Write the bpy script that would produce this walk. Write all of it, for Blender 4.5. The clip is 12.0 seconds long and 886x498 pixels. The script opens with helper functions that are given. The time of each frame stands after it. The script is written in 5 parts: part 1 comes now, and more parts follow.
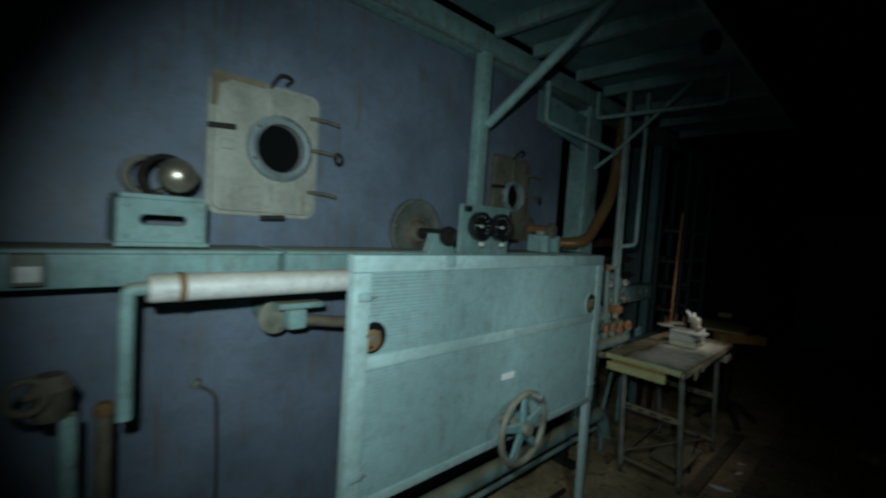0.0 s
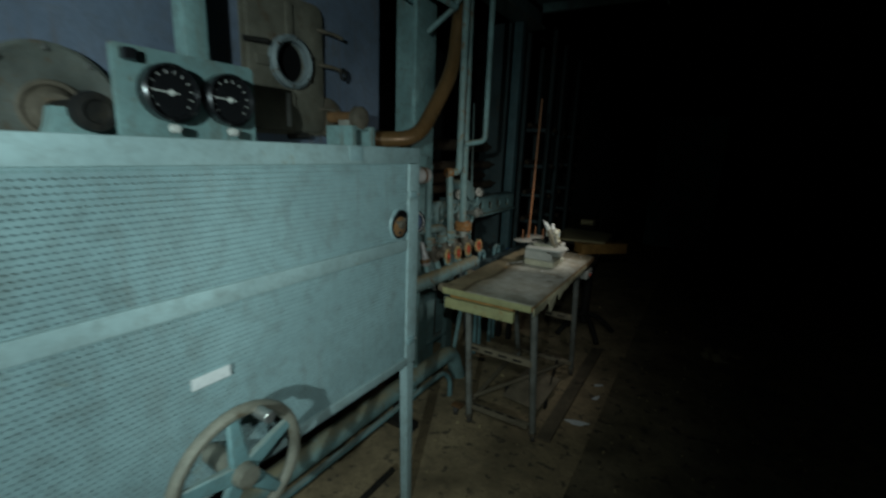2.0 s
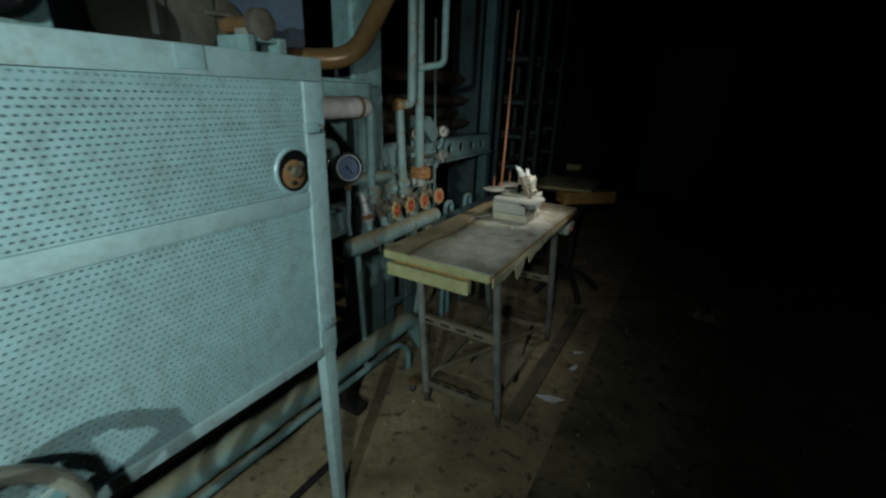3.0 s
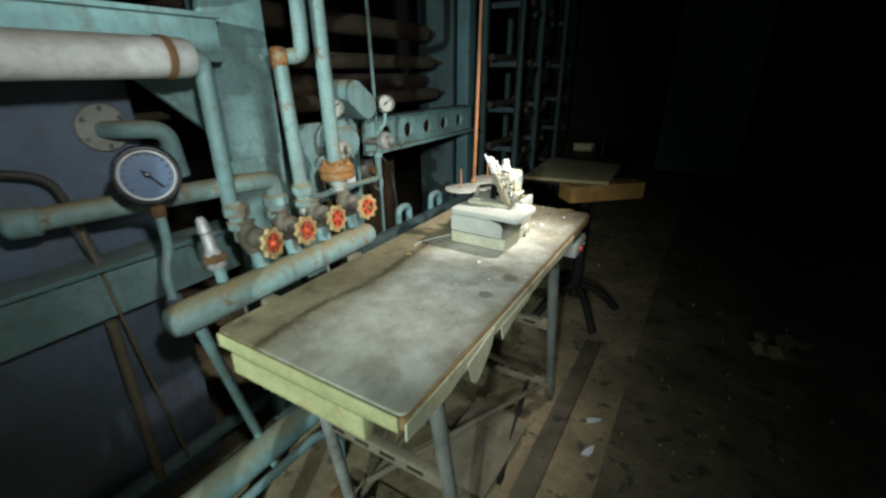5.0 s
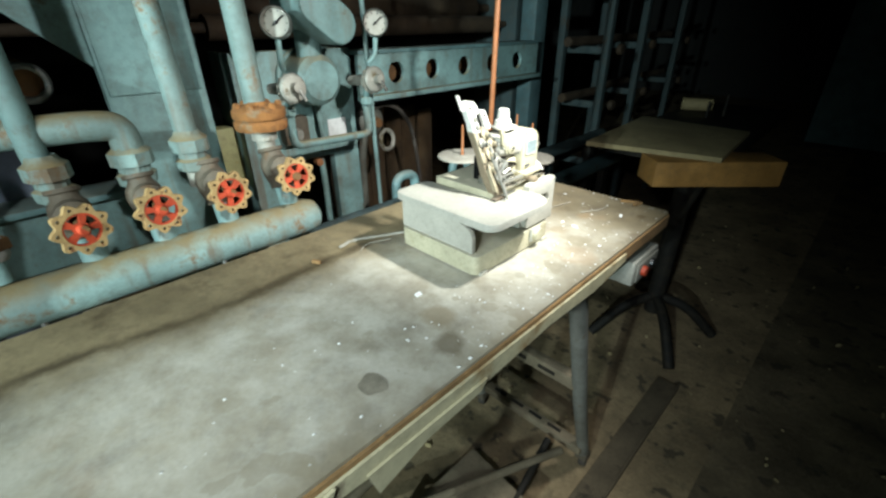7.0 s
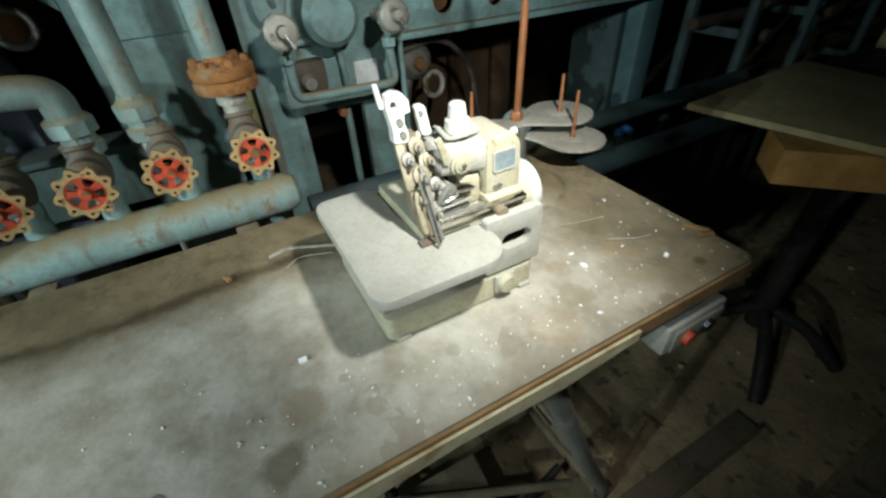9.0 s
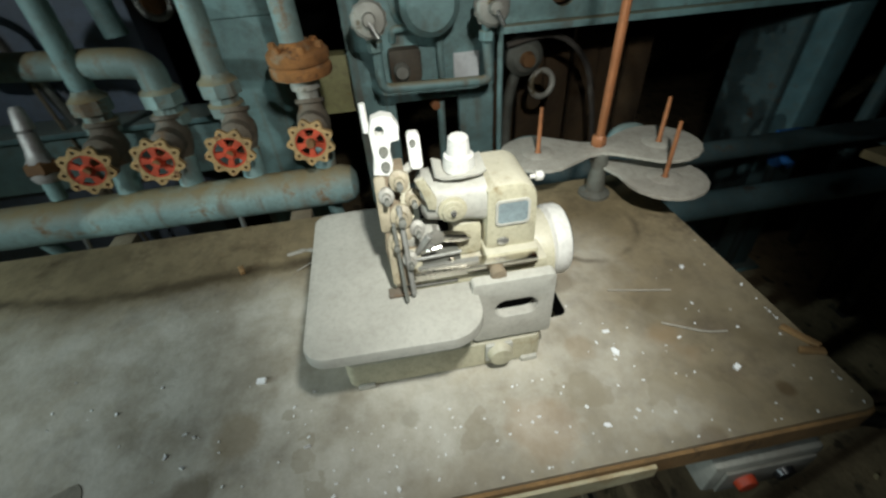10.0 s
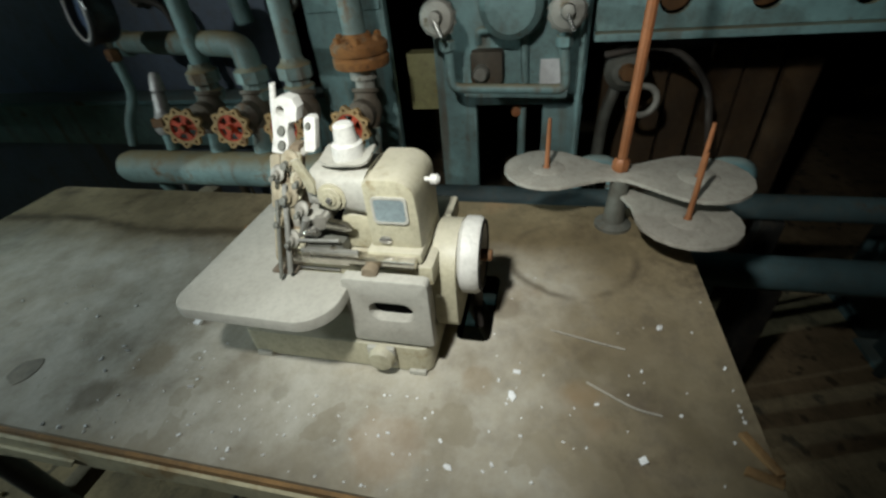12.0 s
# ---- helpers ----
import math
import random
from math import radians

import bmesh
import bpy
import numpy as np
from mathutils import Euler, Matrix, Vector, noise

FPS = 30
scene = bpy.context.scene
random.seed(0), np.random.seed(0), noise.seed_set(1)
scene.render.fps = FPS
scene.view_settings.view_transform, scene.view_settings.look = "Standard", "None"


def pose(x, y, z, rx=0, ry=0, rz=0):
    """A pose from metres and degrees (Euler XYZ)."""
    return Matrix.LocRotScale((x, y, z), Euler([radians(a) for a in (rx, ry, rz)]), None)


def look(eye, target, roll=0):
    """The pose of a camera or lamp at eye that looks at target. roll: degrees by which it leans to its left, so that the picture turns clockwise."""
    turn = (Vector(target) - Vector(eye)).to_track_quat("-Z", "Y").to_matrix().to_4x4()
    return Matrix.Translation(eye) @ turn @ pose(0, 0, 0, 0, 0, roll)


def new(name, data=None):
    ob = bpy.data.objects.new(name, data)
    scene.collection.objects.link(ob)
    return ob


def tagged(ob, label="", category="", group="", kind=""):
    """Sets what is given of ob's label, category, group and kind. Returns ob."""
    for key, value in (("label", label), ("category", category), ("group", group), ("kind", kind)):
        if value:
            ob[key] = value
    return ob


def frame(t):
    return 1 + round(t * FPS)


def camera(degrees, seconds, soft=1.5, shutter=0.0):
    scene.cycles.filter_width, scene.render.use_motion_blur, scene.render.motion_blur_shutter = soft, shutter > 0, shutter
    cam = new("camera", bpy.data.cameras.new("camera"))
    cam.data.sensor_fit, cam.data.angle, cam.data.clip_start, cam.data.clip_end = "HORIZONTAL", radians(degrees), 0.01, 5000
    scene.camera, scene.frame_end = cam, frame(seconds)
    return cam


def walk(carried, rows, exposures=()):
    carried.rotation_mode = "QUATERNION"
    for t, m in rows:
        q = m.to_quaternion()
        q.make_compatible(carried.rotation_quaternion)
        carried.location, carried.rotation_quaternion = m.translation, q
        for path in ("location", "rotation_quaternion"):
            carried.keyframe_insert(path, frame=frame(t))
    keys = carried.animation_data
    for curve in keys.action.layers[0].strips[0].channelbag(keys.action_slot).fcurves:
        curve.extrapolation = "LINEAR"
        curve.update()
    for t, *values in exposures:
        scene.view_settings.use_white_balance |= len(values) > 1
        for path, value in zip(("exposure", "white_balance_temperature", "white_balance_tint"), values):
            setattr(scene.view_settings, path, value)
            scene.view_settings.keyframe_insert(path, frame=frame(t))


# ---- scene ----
cam = camera(91.9, 12.0, soft=2.4, shutter=0.5)
PATH = [
    (0, (1.637, 1.113, 1.414), (0.196, 2.495, 1.308), 3.8),
    (0.5, (1.539, 1.376, 1.394), (0.287, 2.934, 1.303), 3.9),
    (1, (1.494, 1.549, 1.368), (0.331, 3.166, 1.184), 2.2),
    (1.5, (1.466, 1.771, 1.337), (0.362, 3.399, 0.971), 2.2),
    (2, (1.452, 1.999, 1.319), (0.447, 3.669, 0.871), 2.2),
    (2.5, (1.435, 2.204, 1.282), (0.514, 3.876, 0.684), 2.8),
    (4.3, (1.319, 2.863, 1.231), (0.332, 4.42, 0.456), 1.2),
    (4.5, (1.301, 2.931, 1.216), (0.33, 4.489, 0.421), 1.3),
    (5, (1.234, 3.14, 1.181), (0.282, 4.723, 0.413), -0.2),
    (5.5, (1.197, 3.257, 1.131), (0.208, 4.756, 0.251), -0.7),
    (6, (1.192, 3.387, 1.104), (0.099, 4.814, 0.226), -1.1),
    (6.5, (1.194, 3.565, 1.092), (0.006, 4.906, 0.202), -0.9),
    (7, (1.183, 3.671, 1.076), (-0.064, 4.926, 0.143), -0.5),
    (9, (1.139, 3.986, 1.103), (-0.268, 4.704, -0.124), -3.5),
    (9.5, (1.112, 4.058, 1.11), (-0.373, 4.523, -0.147), -3.2),
    (10, (1.094, 4.128, 1.102), (-0.45, 4.326, -0.154), -4.2),
    (10.5, (1.098, 4.163, 1.098), (-0.486, 4.153, -0.122), -4.2),
    (11, (1.099, 4.206, 1.087), (-0.465, 4.123, -0.156), -5.0),
    (11.5, (1.091, 4.262, 1.073), (-0.458, 4.082, -0.18), -4.1),
    (12, (1.082, 4.328, 1.074), (-0.469, 3.899, -0.114), -5.7),
]
walk(cam, [(t, look(eye, target, roll)) for t, eye, target, roll in PATH],
     exposures=[(0.0, -1.95), (0.5, -2.0), (1.0, -1.9), (1.5, -1.7), (2.0, -1.5), (2.5, -1.2), (4.3, -0.1), (5.0, 0.7), (5.5, 0.9), (6.5, 1.0), (7.2, 0.9), (9.0, 0.15), (9.6, -0.2), (11.0, -0.58), (12.0, -0.65)])

# ---------------------------------------------------------------- light
world = bpy.data.worlds.new("dark_hall")
scene.world = world
world.use_nodes = True
world.node_tree.nodes["Background"].inputs[0].default_value = (0.5, 0.6, 0.7, 1)
world.node_tree.nodes["Background"].inputs[1].default_value = 0.0003


def torch(eye, target, watts, degrees, colour=(0.96, 1.0, 0.97), blend=1.0):
    """A stop of the hand torch that lights the hall, held just above the eye."""
    lamp = bpy.data.lights.new("torch", "SPOT")
    lamp.energy, lamp.spot_size, lamp.spot_blend, lamp.shadow_soft_size = watts, radians(degrees), blend, 0.018
    lamp.color = colour
    ob = new("torch", lamp)
    ob.matrix_world = look(eye, target)
    return ob


# four stops of the torch along the walk, the last two with a hot core
torch((1.60, 1.04, 1.54), (0.30, 2.14, 1.25), 310, 86, (0.74, 1.0, 1.02))
torch((1.44, 2.05, 1.43), (0.79, 2.94, 0.82), 54, 80, (0.78, 1.0, 1.0))
torch((1.22, 3.22, 1.32), (0.34, 3.84, 1.05), 16.0, 82, (0.88, 1.0, 1.0))
torch((1.21, 3.36, 1.27), (0.88, 3.94, 0.74), 8.8, 60, (0.88, 1.0, 1.08))
torch((1.10, 4.21, 1.30), (0.56, 4.28, 0.85), 22.0, 80)
torch((1.10, 4.21, 1.30), (0.88, 4.22, 0.77), 9.4, 58)


# ---------------------------------------------------------------- materials
def material(name, base, rough=0.6, metal=0.0, var=0.25, scale=5.0, stain=None, amount=0.0, stain_scale=9.0,
             bump=0.15, spots=None, grime=0.4, feather=0.05, dust=0.0, dust_colour=(0.30, 0.27, 0.21),
             runs=0.0):
    m = bpy.data.materials.new(name)
    m.use_nodes = True
    n, l = m.node_tree.nodes, m.node_tree.links
    p = n["Principled BSDF"]
    p.inputs["Metallic"].default_value = metal
    geo = n.new("ShaderNodeNewGeometry")

    def cloud(s, detail=5, rough_=0.6):
        t = n.new("ShaderNodeTexNoise")
        t.inputs["Scale"].default_value, t.inputs["Detail"].default_value = s, detail
        t.inputs["Roughness"].default_value = rough_
        l.new(geo.outputs["Position"], t.inputs["Vector"])
        return t.outputs["Fac"]

    def ramp(fac, a, b, lo=0.0, hi=1.0):
        r = n.new("ShaderNodeMapRange")
        r.inputs["From Min"].default_value, r.inputs["From Max"].default_value = a, b
        r.inputs["To Min"].default_value, r.inputs["To Max"].default_value = lo, hi
        l.new(fac, r.inputs["Value"])
        return r.outputs["Result"]

    def mix(fac, a, b):
        x = n.new("ShaderNodeMix")
        x.data_type = "RGBA"
        l.new(fac, x.inputs[0])
        for k, v in ((6, a), (7, b)):
            if isinstance(v, tuple):
                x.inputs[k].default_value = (*v, 1)
            else:
                l.new(v, x.inputs[k])
        return x.outputs[2]

    big, fine = cloud(scale), cloud(scale * 14, 8, 0.7)
    lo = tuple(c * (1 - var) for c in base)
    hi = tuple(min(1, c * (1 + var)) for c in base)
    colour = mix(ramp(big, 0.32, 0.68), lo, hi)
    colour = mix(ramp(fine, 0.45, 0.75, 0.0, 0.5), colour, tuple(c * 0.62 for c in base))
    if stain:
        spot = cloud(stain_scale, 9, 0.72)
        edge = 0.70 - 0.30 * amount
        colour = mix(ramp(spot, edge, edge + feather), colour, stain)
    if spots:
        tone, where, soft_edge, size = spots
        colour = mix(ramp(cloud(size, 3, 0.5), where, where + soft_edge, 0.0, 0.7), colour, tone)
    if grime:
        dirt = cloud(scale * 5.5, 10, 0.75)
        colour = mix(ramp(dirt, 0.48, 0.72, 0.0, grime), colour, (0.10, 0.075, 0.045))
    if runs:
        # rusty water runs, long in z, in patches
        squeeze = n.new("ShaderNodeVectorMath")
        squeeze.operation = "MULTIPLY"
        squeeze.inputs[1].default_value = (1.0, 1.0, 0.07)
        l.new(geo.outputs["Position"], squeeze.inputs[0])
        streak = n.new("ShaderNodeTexNoise")
        streak.inputs["Scale"].default_value, streak.inputs["Detail"].default_value = 38.0, 6.0
        l.new(squeeze.outputs[0], streak.inputs["Vector"])
        both = n.new("ShaderNodeMath")
        both.operation = "MULTIPLY"
        l.new(ramp(streak.outputs["Fac"], 0.52, 0.66, 0.0, runs), both.inputs[0])
        l.new(ramp(cloud(3.2, 4), 0.44, 0.62), both.inputs[1])
        colour = mix(both.outputs[0], colour, (0.15, 0.085, 0.04))
    if dust:
        sep = n.new("ShaderNodeSeparateXYZ")
        l.new(geo.outputs["Normal"], sep.inputs[0])
        up = ramp(sep.outputs["Z"], 0.25, 0.9, 0.0, dust)
        mul = n.new("ShaderNodeMath")
        mul.operation = "MULTIPLY"
        l.new(up, mul.inputs[0])
        l.new(ramp(cloud(scale * 3, 6), 0.3, 0.6, 0.55, 1.0), mul.inputs[1])
        colour = mix(mul.outputs[0], colour, dust_colour)
    l.new(colour, p.inputs["Base Color"])
    l.new(ramp(big, 0.3, 0.7, max(0.05, rough - 0.12), min(1, rough + 0.12)), p.inputs["Roughness"])
    b = n.new("ShaderNodeBump")
    b.inputs["Strength"].default_value, b.inputs["Distance"].default_value = bump, 0.004
    l.new(fine, b.inputs["Height"])
    l.new(b.outputs["Normal"], p.inputs["Normal"])
    return m


RUST = (0.16, 0.065, 0.022)
TEAL = material("teal_paint", (0.205, 0.325, 0.315), 0.58, var=0.26, grime=0.5, stain=(0.135, 0.095, 0.05), amount=0.30, stain_scale=14, feather=0.10, bump=0.16, dust=0.95, dust_colour=(0.27, 0.225, 0.135), runs=0.60)
TEAL_PANEL = material("teal_panel_paint", (0.28, 0.395, 0.40), 0.42, var=0.12, scale=3, stain=(0.20, 0.17, 0.08), amount=0.16, stain_scale=7, feather=0.12, bump=0.08, runs=0.22)
SLATE = material("slate_paint", (0.140, 0.170, 0.226), 0.55, var=0.2, scale=4, stain=(0.125, 0.105, 0.085), amount=0.30, stain_scale=5, feather=0.14, bump=0.25, runs=0.50)
ALU = material("dull_aluminium", (0.33, 0.315, 0.27), 0.55, 0.3, var=0.28, stain=(0.13, 0.10, 0.055), amount=0.36, bump=0.25)
STEEL = material("bare_steel", (0.42, 0.41, 0.38), 0.32, 0.8, var=0.2, stain=RUST, amount=0.12)
CHROME = material("polished_steel", (0.62, 0.59, 0.52), 0.22, 1.0, var=0.2, scale=20, bump=0.08, grime=0.3)
RUSTY = material("rusty_iron", (0.20, 0.095, 0.035), 0.85, 0.1, var=0.4, scale=14, stain=(0.07, 0.035, 0.02), amount=0.35, bump=0.5)
DARK = material("blackened_iron", (0.022, 0.02, 0.018), 0.6, 0.2, var=0.3, stain=RUST, amount=0.12)
BLACK = material("black_enamel", (0.012, 0.012, 0.013), 0.3, var=0.2, bump=0.05, grime=0)
# Near black without specular: stands in for the shade inside holes and slots.
BLACK_FLAT = material("cavity_shade", (0.006, 0.006, 0.006), 0.95, var=0.1, bump=0.0, grime=0)
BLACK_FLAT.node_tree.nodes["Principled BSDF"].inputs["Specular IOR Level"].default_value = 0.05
DARK.node_tree.nodes["Principled BSDF"].inputs["Specular IOR Level"].default_value = 0.2
WHITE = material("white_plastic", (0.62, 0.605, 0.55), 0.5, var=0.08, scale=14, bump=0.08, grime=0.3)
LAGGING = material("white_pipe_lagging", (0.60, 0.57, 0.54), 0.55, var=0.12, stain=(0.30, 0.25, 0.18), amount=0.14, bump=0.12, dust=0.7, dust_colour=(0.33, 0.26, 0.18))
BROWN_PIPE = material("brown_varnished_pipe", (0.17, 0.09, 0.035), 0.32, 0.3, var=0.3, bump=0.1)
FLOOR = material("dirty_concrete", (0.31, 0.222, 0.124), 0.9, var=0.45, scale=4, stain=(0.13, 0.10, 0.065), amount=0.46, stain_scale=9, feather=0.15, bump=0.9, spots=((0.045, 0.038, 0.028), 0.60, 0.05, 17.0), grime=0.7)
# Darker pour beyond the joint; some torch falloff is mixed into its tone.
FLOOR_BEYOND = material("darker_concrete", (0.185, 0.137, 0.08), 0.85, var=0.5, scale=5, stain=(0.10, 0.077, 0.05), amount=0.48, stain_scale=11, feather=0.12, bump=0.9, spots=((0.03, 0.026, 0.02), 0.60, 0.05, 15.0), grime=0.7)
HALL = material("near_black_hall", (0.05, 0.05, 0.048), 0.9, var=0.3, scale=2, bump=0.3)
LAMINATE = material("dusty_laminate", (0.225, 0.175, 0.098), 0.58, grime=0.75, spots=((0.30, 0.18, 0.09), 0.62, 0.14, 9.0), var=0.34, scale=6.5, stain=(0.085, 0.06, 0.032), amount=0.50, stain_scale=10, feather=0.14, bump=0.18)


RING = (0.673, 4.369, 0.066)
# the tide line across the table: y, x
TIDE = ((3.45, .668), (3.60, .648), (3.69, .654), (3.79, .682), (3.88, .694), (3.96, .668), (4.02, .648), (4.10, .640))
# old drips and blots: x, y, radius, strength, colour
BLOTS = ((.933, 4.437, .010, .75, (0.10, 0.065, 0.03)), (.961, 4.350, .015, .55, (0.13, 0.09, 0.05)), (.895, 4.115, .009, .45, (0.26, 0.235, 0.17)),
         (.855, 4.371, .017, .40, (0.25, 0.17, 0.085)), (.856, 4.285, .017, .35, (0.25, 0.17, 0.085)), (.880, 3.968, .026, .60, (0.24, 0.185, 0.11)),
         (.925, 3.940, .022, .70, (0.12, 0.09, 0.05)), (.765, 4.30, .020, .45, (0.13, 0.095, 0.055)), (.925, 4.222, .035, .26, (0.37, 0.22, 0.11)))


def settled_dust(m, tone):
    """Pale dust on the front half of the table, ending at a dark tide line, rubbed off in clouds and blots."""
    n, l = m.node_tree.nodes, m.node_tree.links
    colour = n["Principled BSDF"].inputs["Base Color"].links[0].from_socket
    geo = n.new("ShaderNodeNewGeometry")
    sep = n.new("ShaderNodeSeparateXYZ")
    l.new(geo.outputs["Position"], sep.inputs[0])

    def node(kind, a, b=0.0, c=0.0):
        x = n.new("ShaderNodeMath")
        x.operation = kind
        for k, v in enumerate((a, b, c)):
            if isinstance(v, float):
                x.inputs[k].default_value = v
            else:
                l.new(v, x.inputs[k])
        return x.outputs[0]

    def noise(s, d, rough=0.68):
        t = n.new("ShaderNodeTexNoise")
        t.inputs["Scale"].default_value, t.inputs["Detail"].default_value, t.inputs["Roughness"].default_value = s, d, rough
        l.new(geo.outputs["Position"], t.inputs["Vector"])
        return t.outputs["Fac"]

    def span(v, a, b, lo=0.0, hi=1.0):
        r = n.new("ShaderNodeMapRange")
        r.inputs["From Min"].default_value, r.inputs["From Max"].default_value = a, b
        r.inputs["To Min"].default_value, r.inputs["To Max"].default_value = lo, hi
        l.new(v, r.inputs["Value"])
        return r.outputs["Result"]

    def over(fac, top):
        x = n.new("ShaderNodeMix")
        x.data_type = "RGBA"
        l.new(fac, x.inputs[0])
        l.new(colour, x.inputs[6])
        x.inputs[7].default_value = (*top, 1)
        return x.outputs[2]

    def reach(cx, cy):
        dx, dy = node("SUBTRACT", sep.outputs["X"], cx), node("SUBTRACT", sep.outputs["Y"], cy)
        return node("SQRT", node("ADD", node("MULTIPLY", dx, dx), node("MULTIPLY", dy, dy)))

    wave, ragged = noise(7.0, 4), noise(34.0, 8, 0.75)
    # distance in front of the tide line
    line = n.new("ShaderNodeValToRGB")
    line.color_ramp.interpolation = "B_SPLINE"
    stops = line.color_ramp.elements
    for k, (ty, tx) in enumerate(TIDE):
        e = stops[k] if k < 2 else stops.new(0.5)
        e.position = (ty - 3.4) / .8
        v = (tx - .6) / .2
        e.color = (v, v, v, 1)
    l.new(span(sep.outputs["Y"], 3.4, 4.2), line.inputs[0])
    front = node("SUBTRACT", sep.outputs["X"], node("MULTIPLY_ADD", line.outputs[0], 0.2, 0.6))
    front = node("ADD", front, node("MULTIPLY_ADD", ragged, 0.030, -0.015))
    # dust in front of it, thinner towards the far end and the wiped front edge
    far = span(node("MULTIPLY_ADD", wave, 0.24, sep.outputs["Y"]), 4.38, 4.52, 1.0, 0.12)
    edge = span(node("MULTIPLY_ADD", wave, 0.10, sep.outputs["X"]), 0.985, 1.03, 1.0, 0.30)
    # the near end's slight trim stands in for torch falloff, not for less dust
    near = span(node("MULTIPLY_ADD", wave, 0.2, sep.outputs["Y"]), 3.60, 3.98, 0.82, 1.0)
    body = node("MULTIPLY", node("MULTIPLY", node("MULTIPLY", span(front, 0.0, 0.075), far), edge), near)
    veil = node("MULTIPLY", span(noise(13.0, 9), 0.36, 0.60, 0.48, 1.0), span(ragged, 0.30, 0.62, 0.60, 1.0))
    colour = over(node("MULTIPLY", node("MULTIPLY", body, veil), 0.95), tone)
    # sharp-edged places where the dust came off
    bare = node("MULTIPLY", span(noise(17.0, 5, 0.55), 0.60, 0.62, 0.0, 0.45), span(sep.outputs["X"], 0.80, 0.86))
    colour = over(bare, (0.235, 0.195, 0.125))
    # the tide line, and a ring left by something round
    near_line = node("ABSOLUTE", front)
    until = span(sep.outputs["Y"], 4.02, 4.07, 1.0, 0.0)
    colour = over(node("MULTIPLY", node("MULTIPLY", span(near_line, 0.002, 0.015, 0.95, 0.0), span(noise(12.0, 3), 0.34, 0.50, 0.5, 1.0)), until), (0.075, 0.055, 0.03))
    off = node("ABSOLUTE", node("SUBTRACT", node("MULTIPLY_ADD", wave, 0.03, reach(RING[0], RING[1])), RING[2] + 0.015))
    colour = over(node("MULTIPLY", span(off, 0.001, 0.007, 0.65, 0.0), span(noise(9.0, 3), 0.42, 0.58)), (0.085, 0.065, 0.04))
    for cx, cy, r, strength, tint in BLOTS:
        away = node("MULTIPLY_ADD", ragged, r * 0.9, reach(cx, cy))
        colour = over(span(away, r * 1.05, r * 1.45, strength, 0.0), tint)
    l.new(colour, n["Principled BSDF"].inputs["Base Color"])


settled_dust(LAMINATE, (0.54, 0.515, 0.44))
SPILL = material("dried_spill", (0.23, 0.205, 0.155), 0.7, var=0.3, scale=60, stain=(0.27, 0.25, 0.20), amount=0.4, stain_scale=60, feather=0.1)
CREAM = material("cream_edge_strip", (0.56, 0.50, 0.32), 0.55, var=0.2, scale=9, stain=(0.32, 0.18, 0.06), amount=0.42, stain_scale=11, feather=0.15)
GREENISH = material("yellow_green_board", (0.40, 0.37, 0.175), 0.6, var=0.22, scale=9, stain=(0.33, 0.17, 0.04), amount=0.36, stain_scale=13, feather=0.12)
WOOD = material("orange_brown_wood", (0.42, 0.205, 0.055), 0.6, var=0.3, scale=12, bump=0.2)
PLYWOOD = material("dusty_plywood", (0.36, 0.275, 0.14), 0.8, var=0.2, scale=6, bump=0.2)
MACHINE = material("cream_enamel", (0.45, 0.415, 0.29), 0.45, var=0.12, scale=18, stain=(0.24, 0.18, 0.085), amount=0.40, stain_scale=26, feather=0.12, bump=0.06, dust=0.6, dust_colour=(0.44, 0.41, 0.33))
MACHINE_GREY = material("dusty_grey_enamel", (0.40, 0.385, 0.33), 0.55, var=0.12, scale=16, stain=(0.34, 0.31, 0.245), amount=0.25, stain_scale=18, feather=0.15, grime=0.18, bump=0.06)
TOWER_GRIME = material("oily_cream_plate", (0.30, 0.255, 0.17), 0.5, 0.1, var=0.3, scale=60, stain=(0.13, 0.075, 0.03), amount=0.42, stain_scale=70, feather=0.1, bump=0.1)
DIRTY_PLANK = material("dirty_plank", (0.14, 0.105, 0.065), 0.9, var=0.35, scale=8, stain=(0.06, 0.045, 0.03), amount=0.4, bump=0.5)
DUSTY_DISC = material("dust_covered_disc", (0.36, 0.335, 0.28), 0.8, var=0.16, scale=18, bump=0.15)
PINK_ROD = material("copper_red_rod", (0.34, 0.13, 0.05), 0.5, 0.2, var=0.2, scale=20)
VALVE_RIM = material("rusted_cream_rim", (0.46, 0.29, 0.12), 0.7, var=0.35, scale=40, stain=(0.17, 0.065, 0.025), amount=0.48, stain_scale=40, bump=0.3)
VALVE_RED = material("chipped_red_paint", (0.52, 0.06, 0.02), 0.6, var=0.3, scale=40, stain=(0.25, 0.12, 0.05), amount=0.25, stain_scale=40)
DIAL_FACE = material("pale_dial_face", (0.075, 0.115, 0.195), 0.55, var=0.08, bump=0.0)
GUNMETAL = material("grey_green_tube", (0.15, 0.15, 0.125), 0.55, 0.3, var=0.35, scale=16, stain=(0.17, 0.09, 0.04), amount=0.42, stain_scale=24, feather=0.1, bump=0.35)
BADGE = material("blue_grey_badge", (0.30, 0.37, 0.38), 0.35, 0.3, var=0.2, scale=60)
PAPER = material("white_paper", (0.78, 0.78, 0.76), 0.8, var=0.05, bump=0.05, grime=0.1)
IRON_GREY = material("grey_cast_iron", (0.20, 0.185, 0.155), 0.65, 0.2, var=0.35, scale=9, stain=(0.12, 0.065, 0.03), amount=0.40, stain_scale=14, feather=0.1, grime=0.5, bump=0.35)
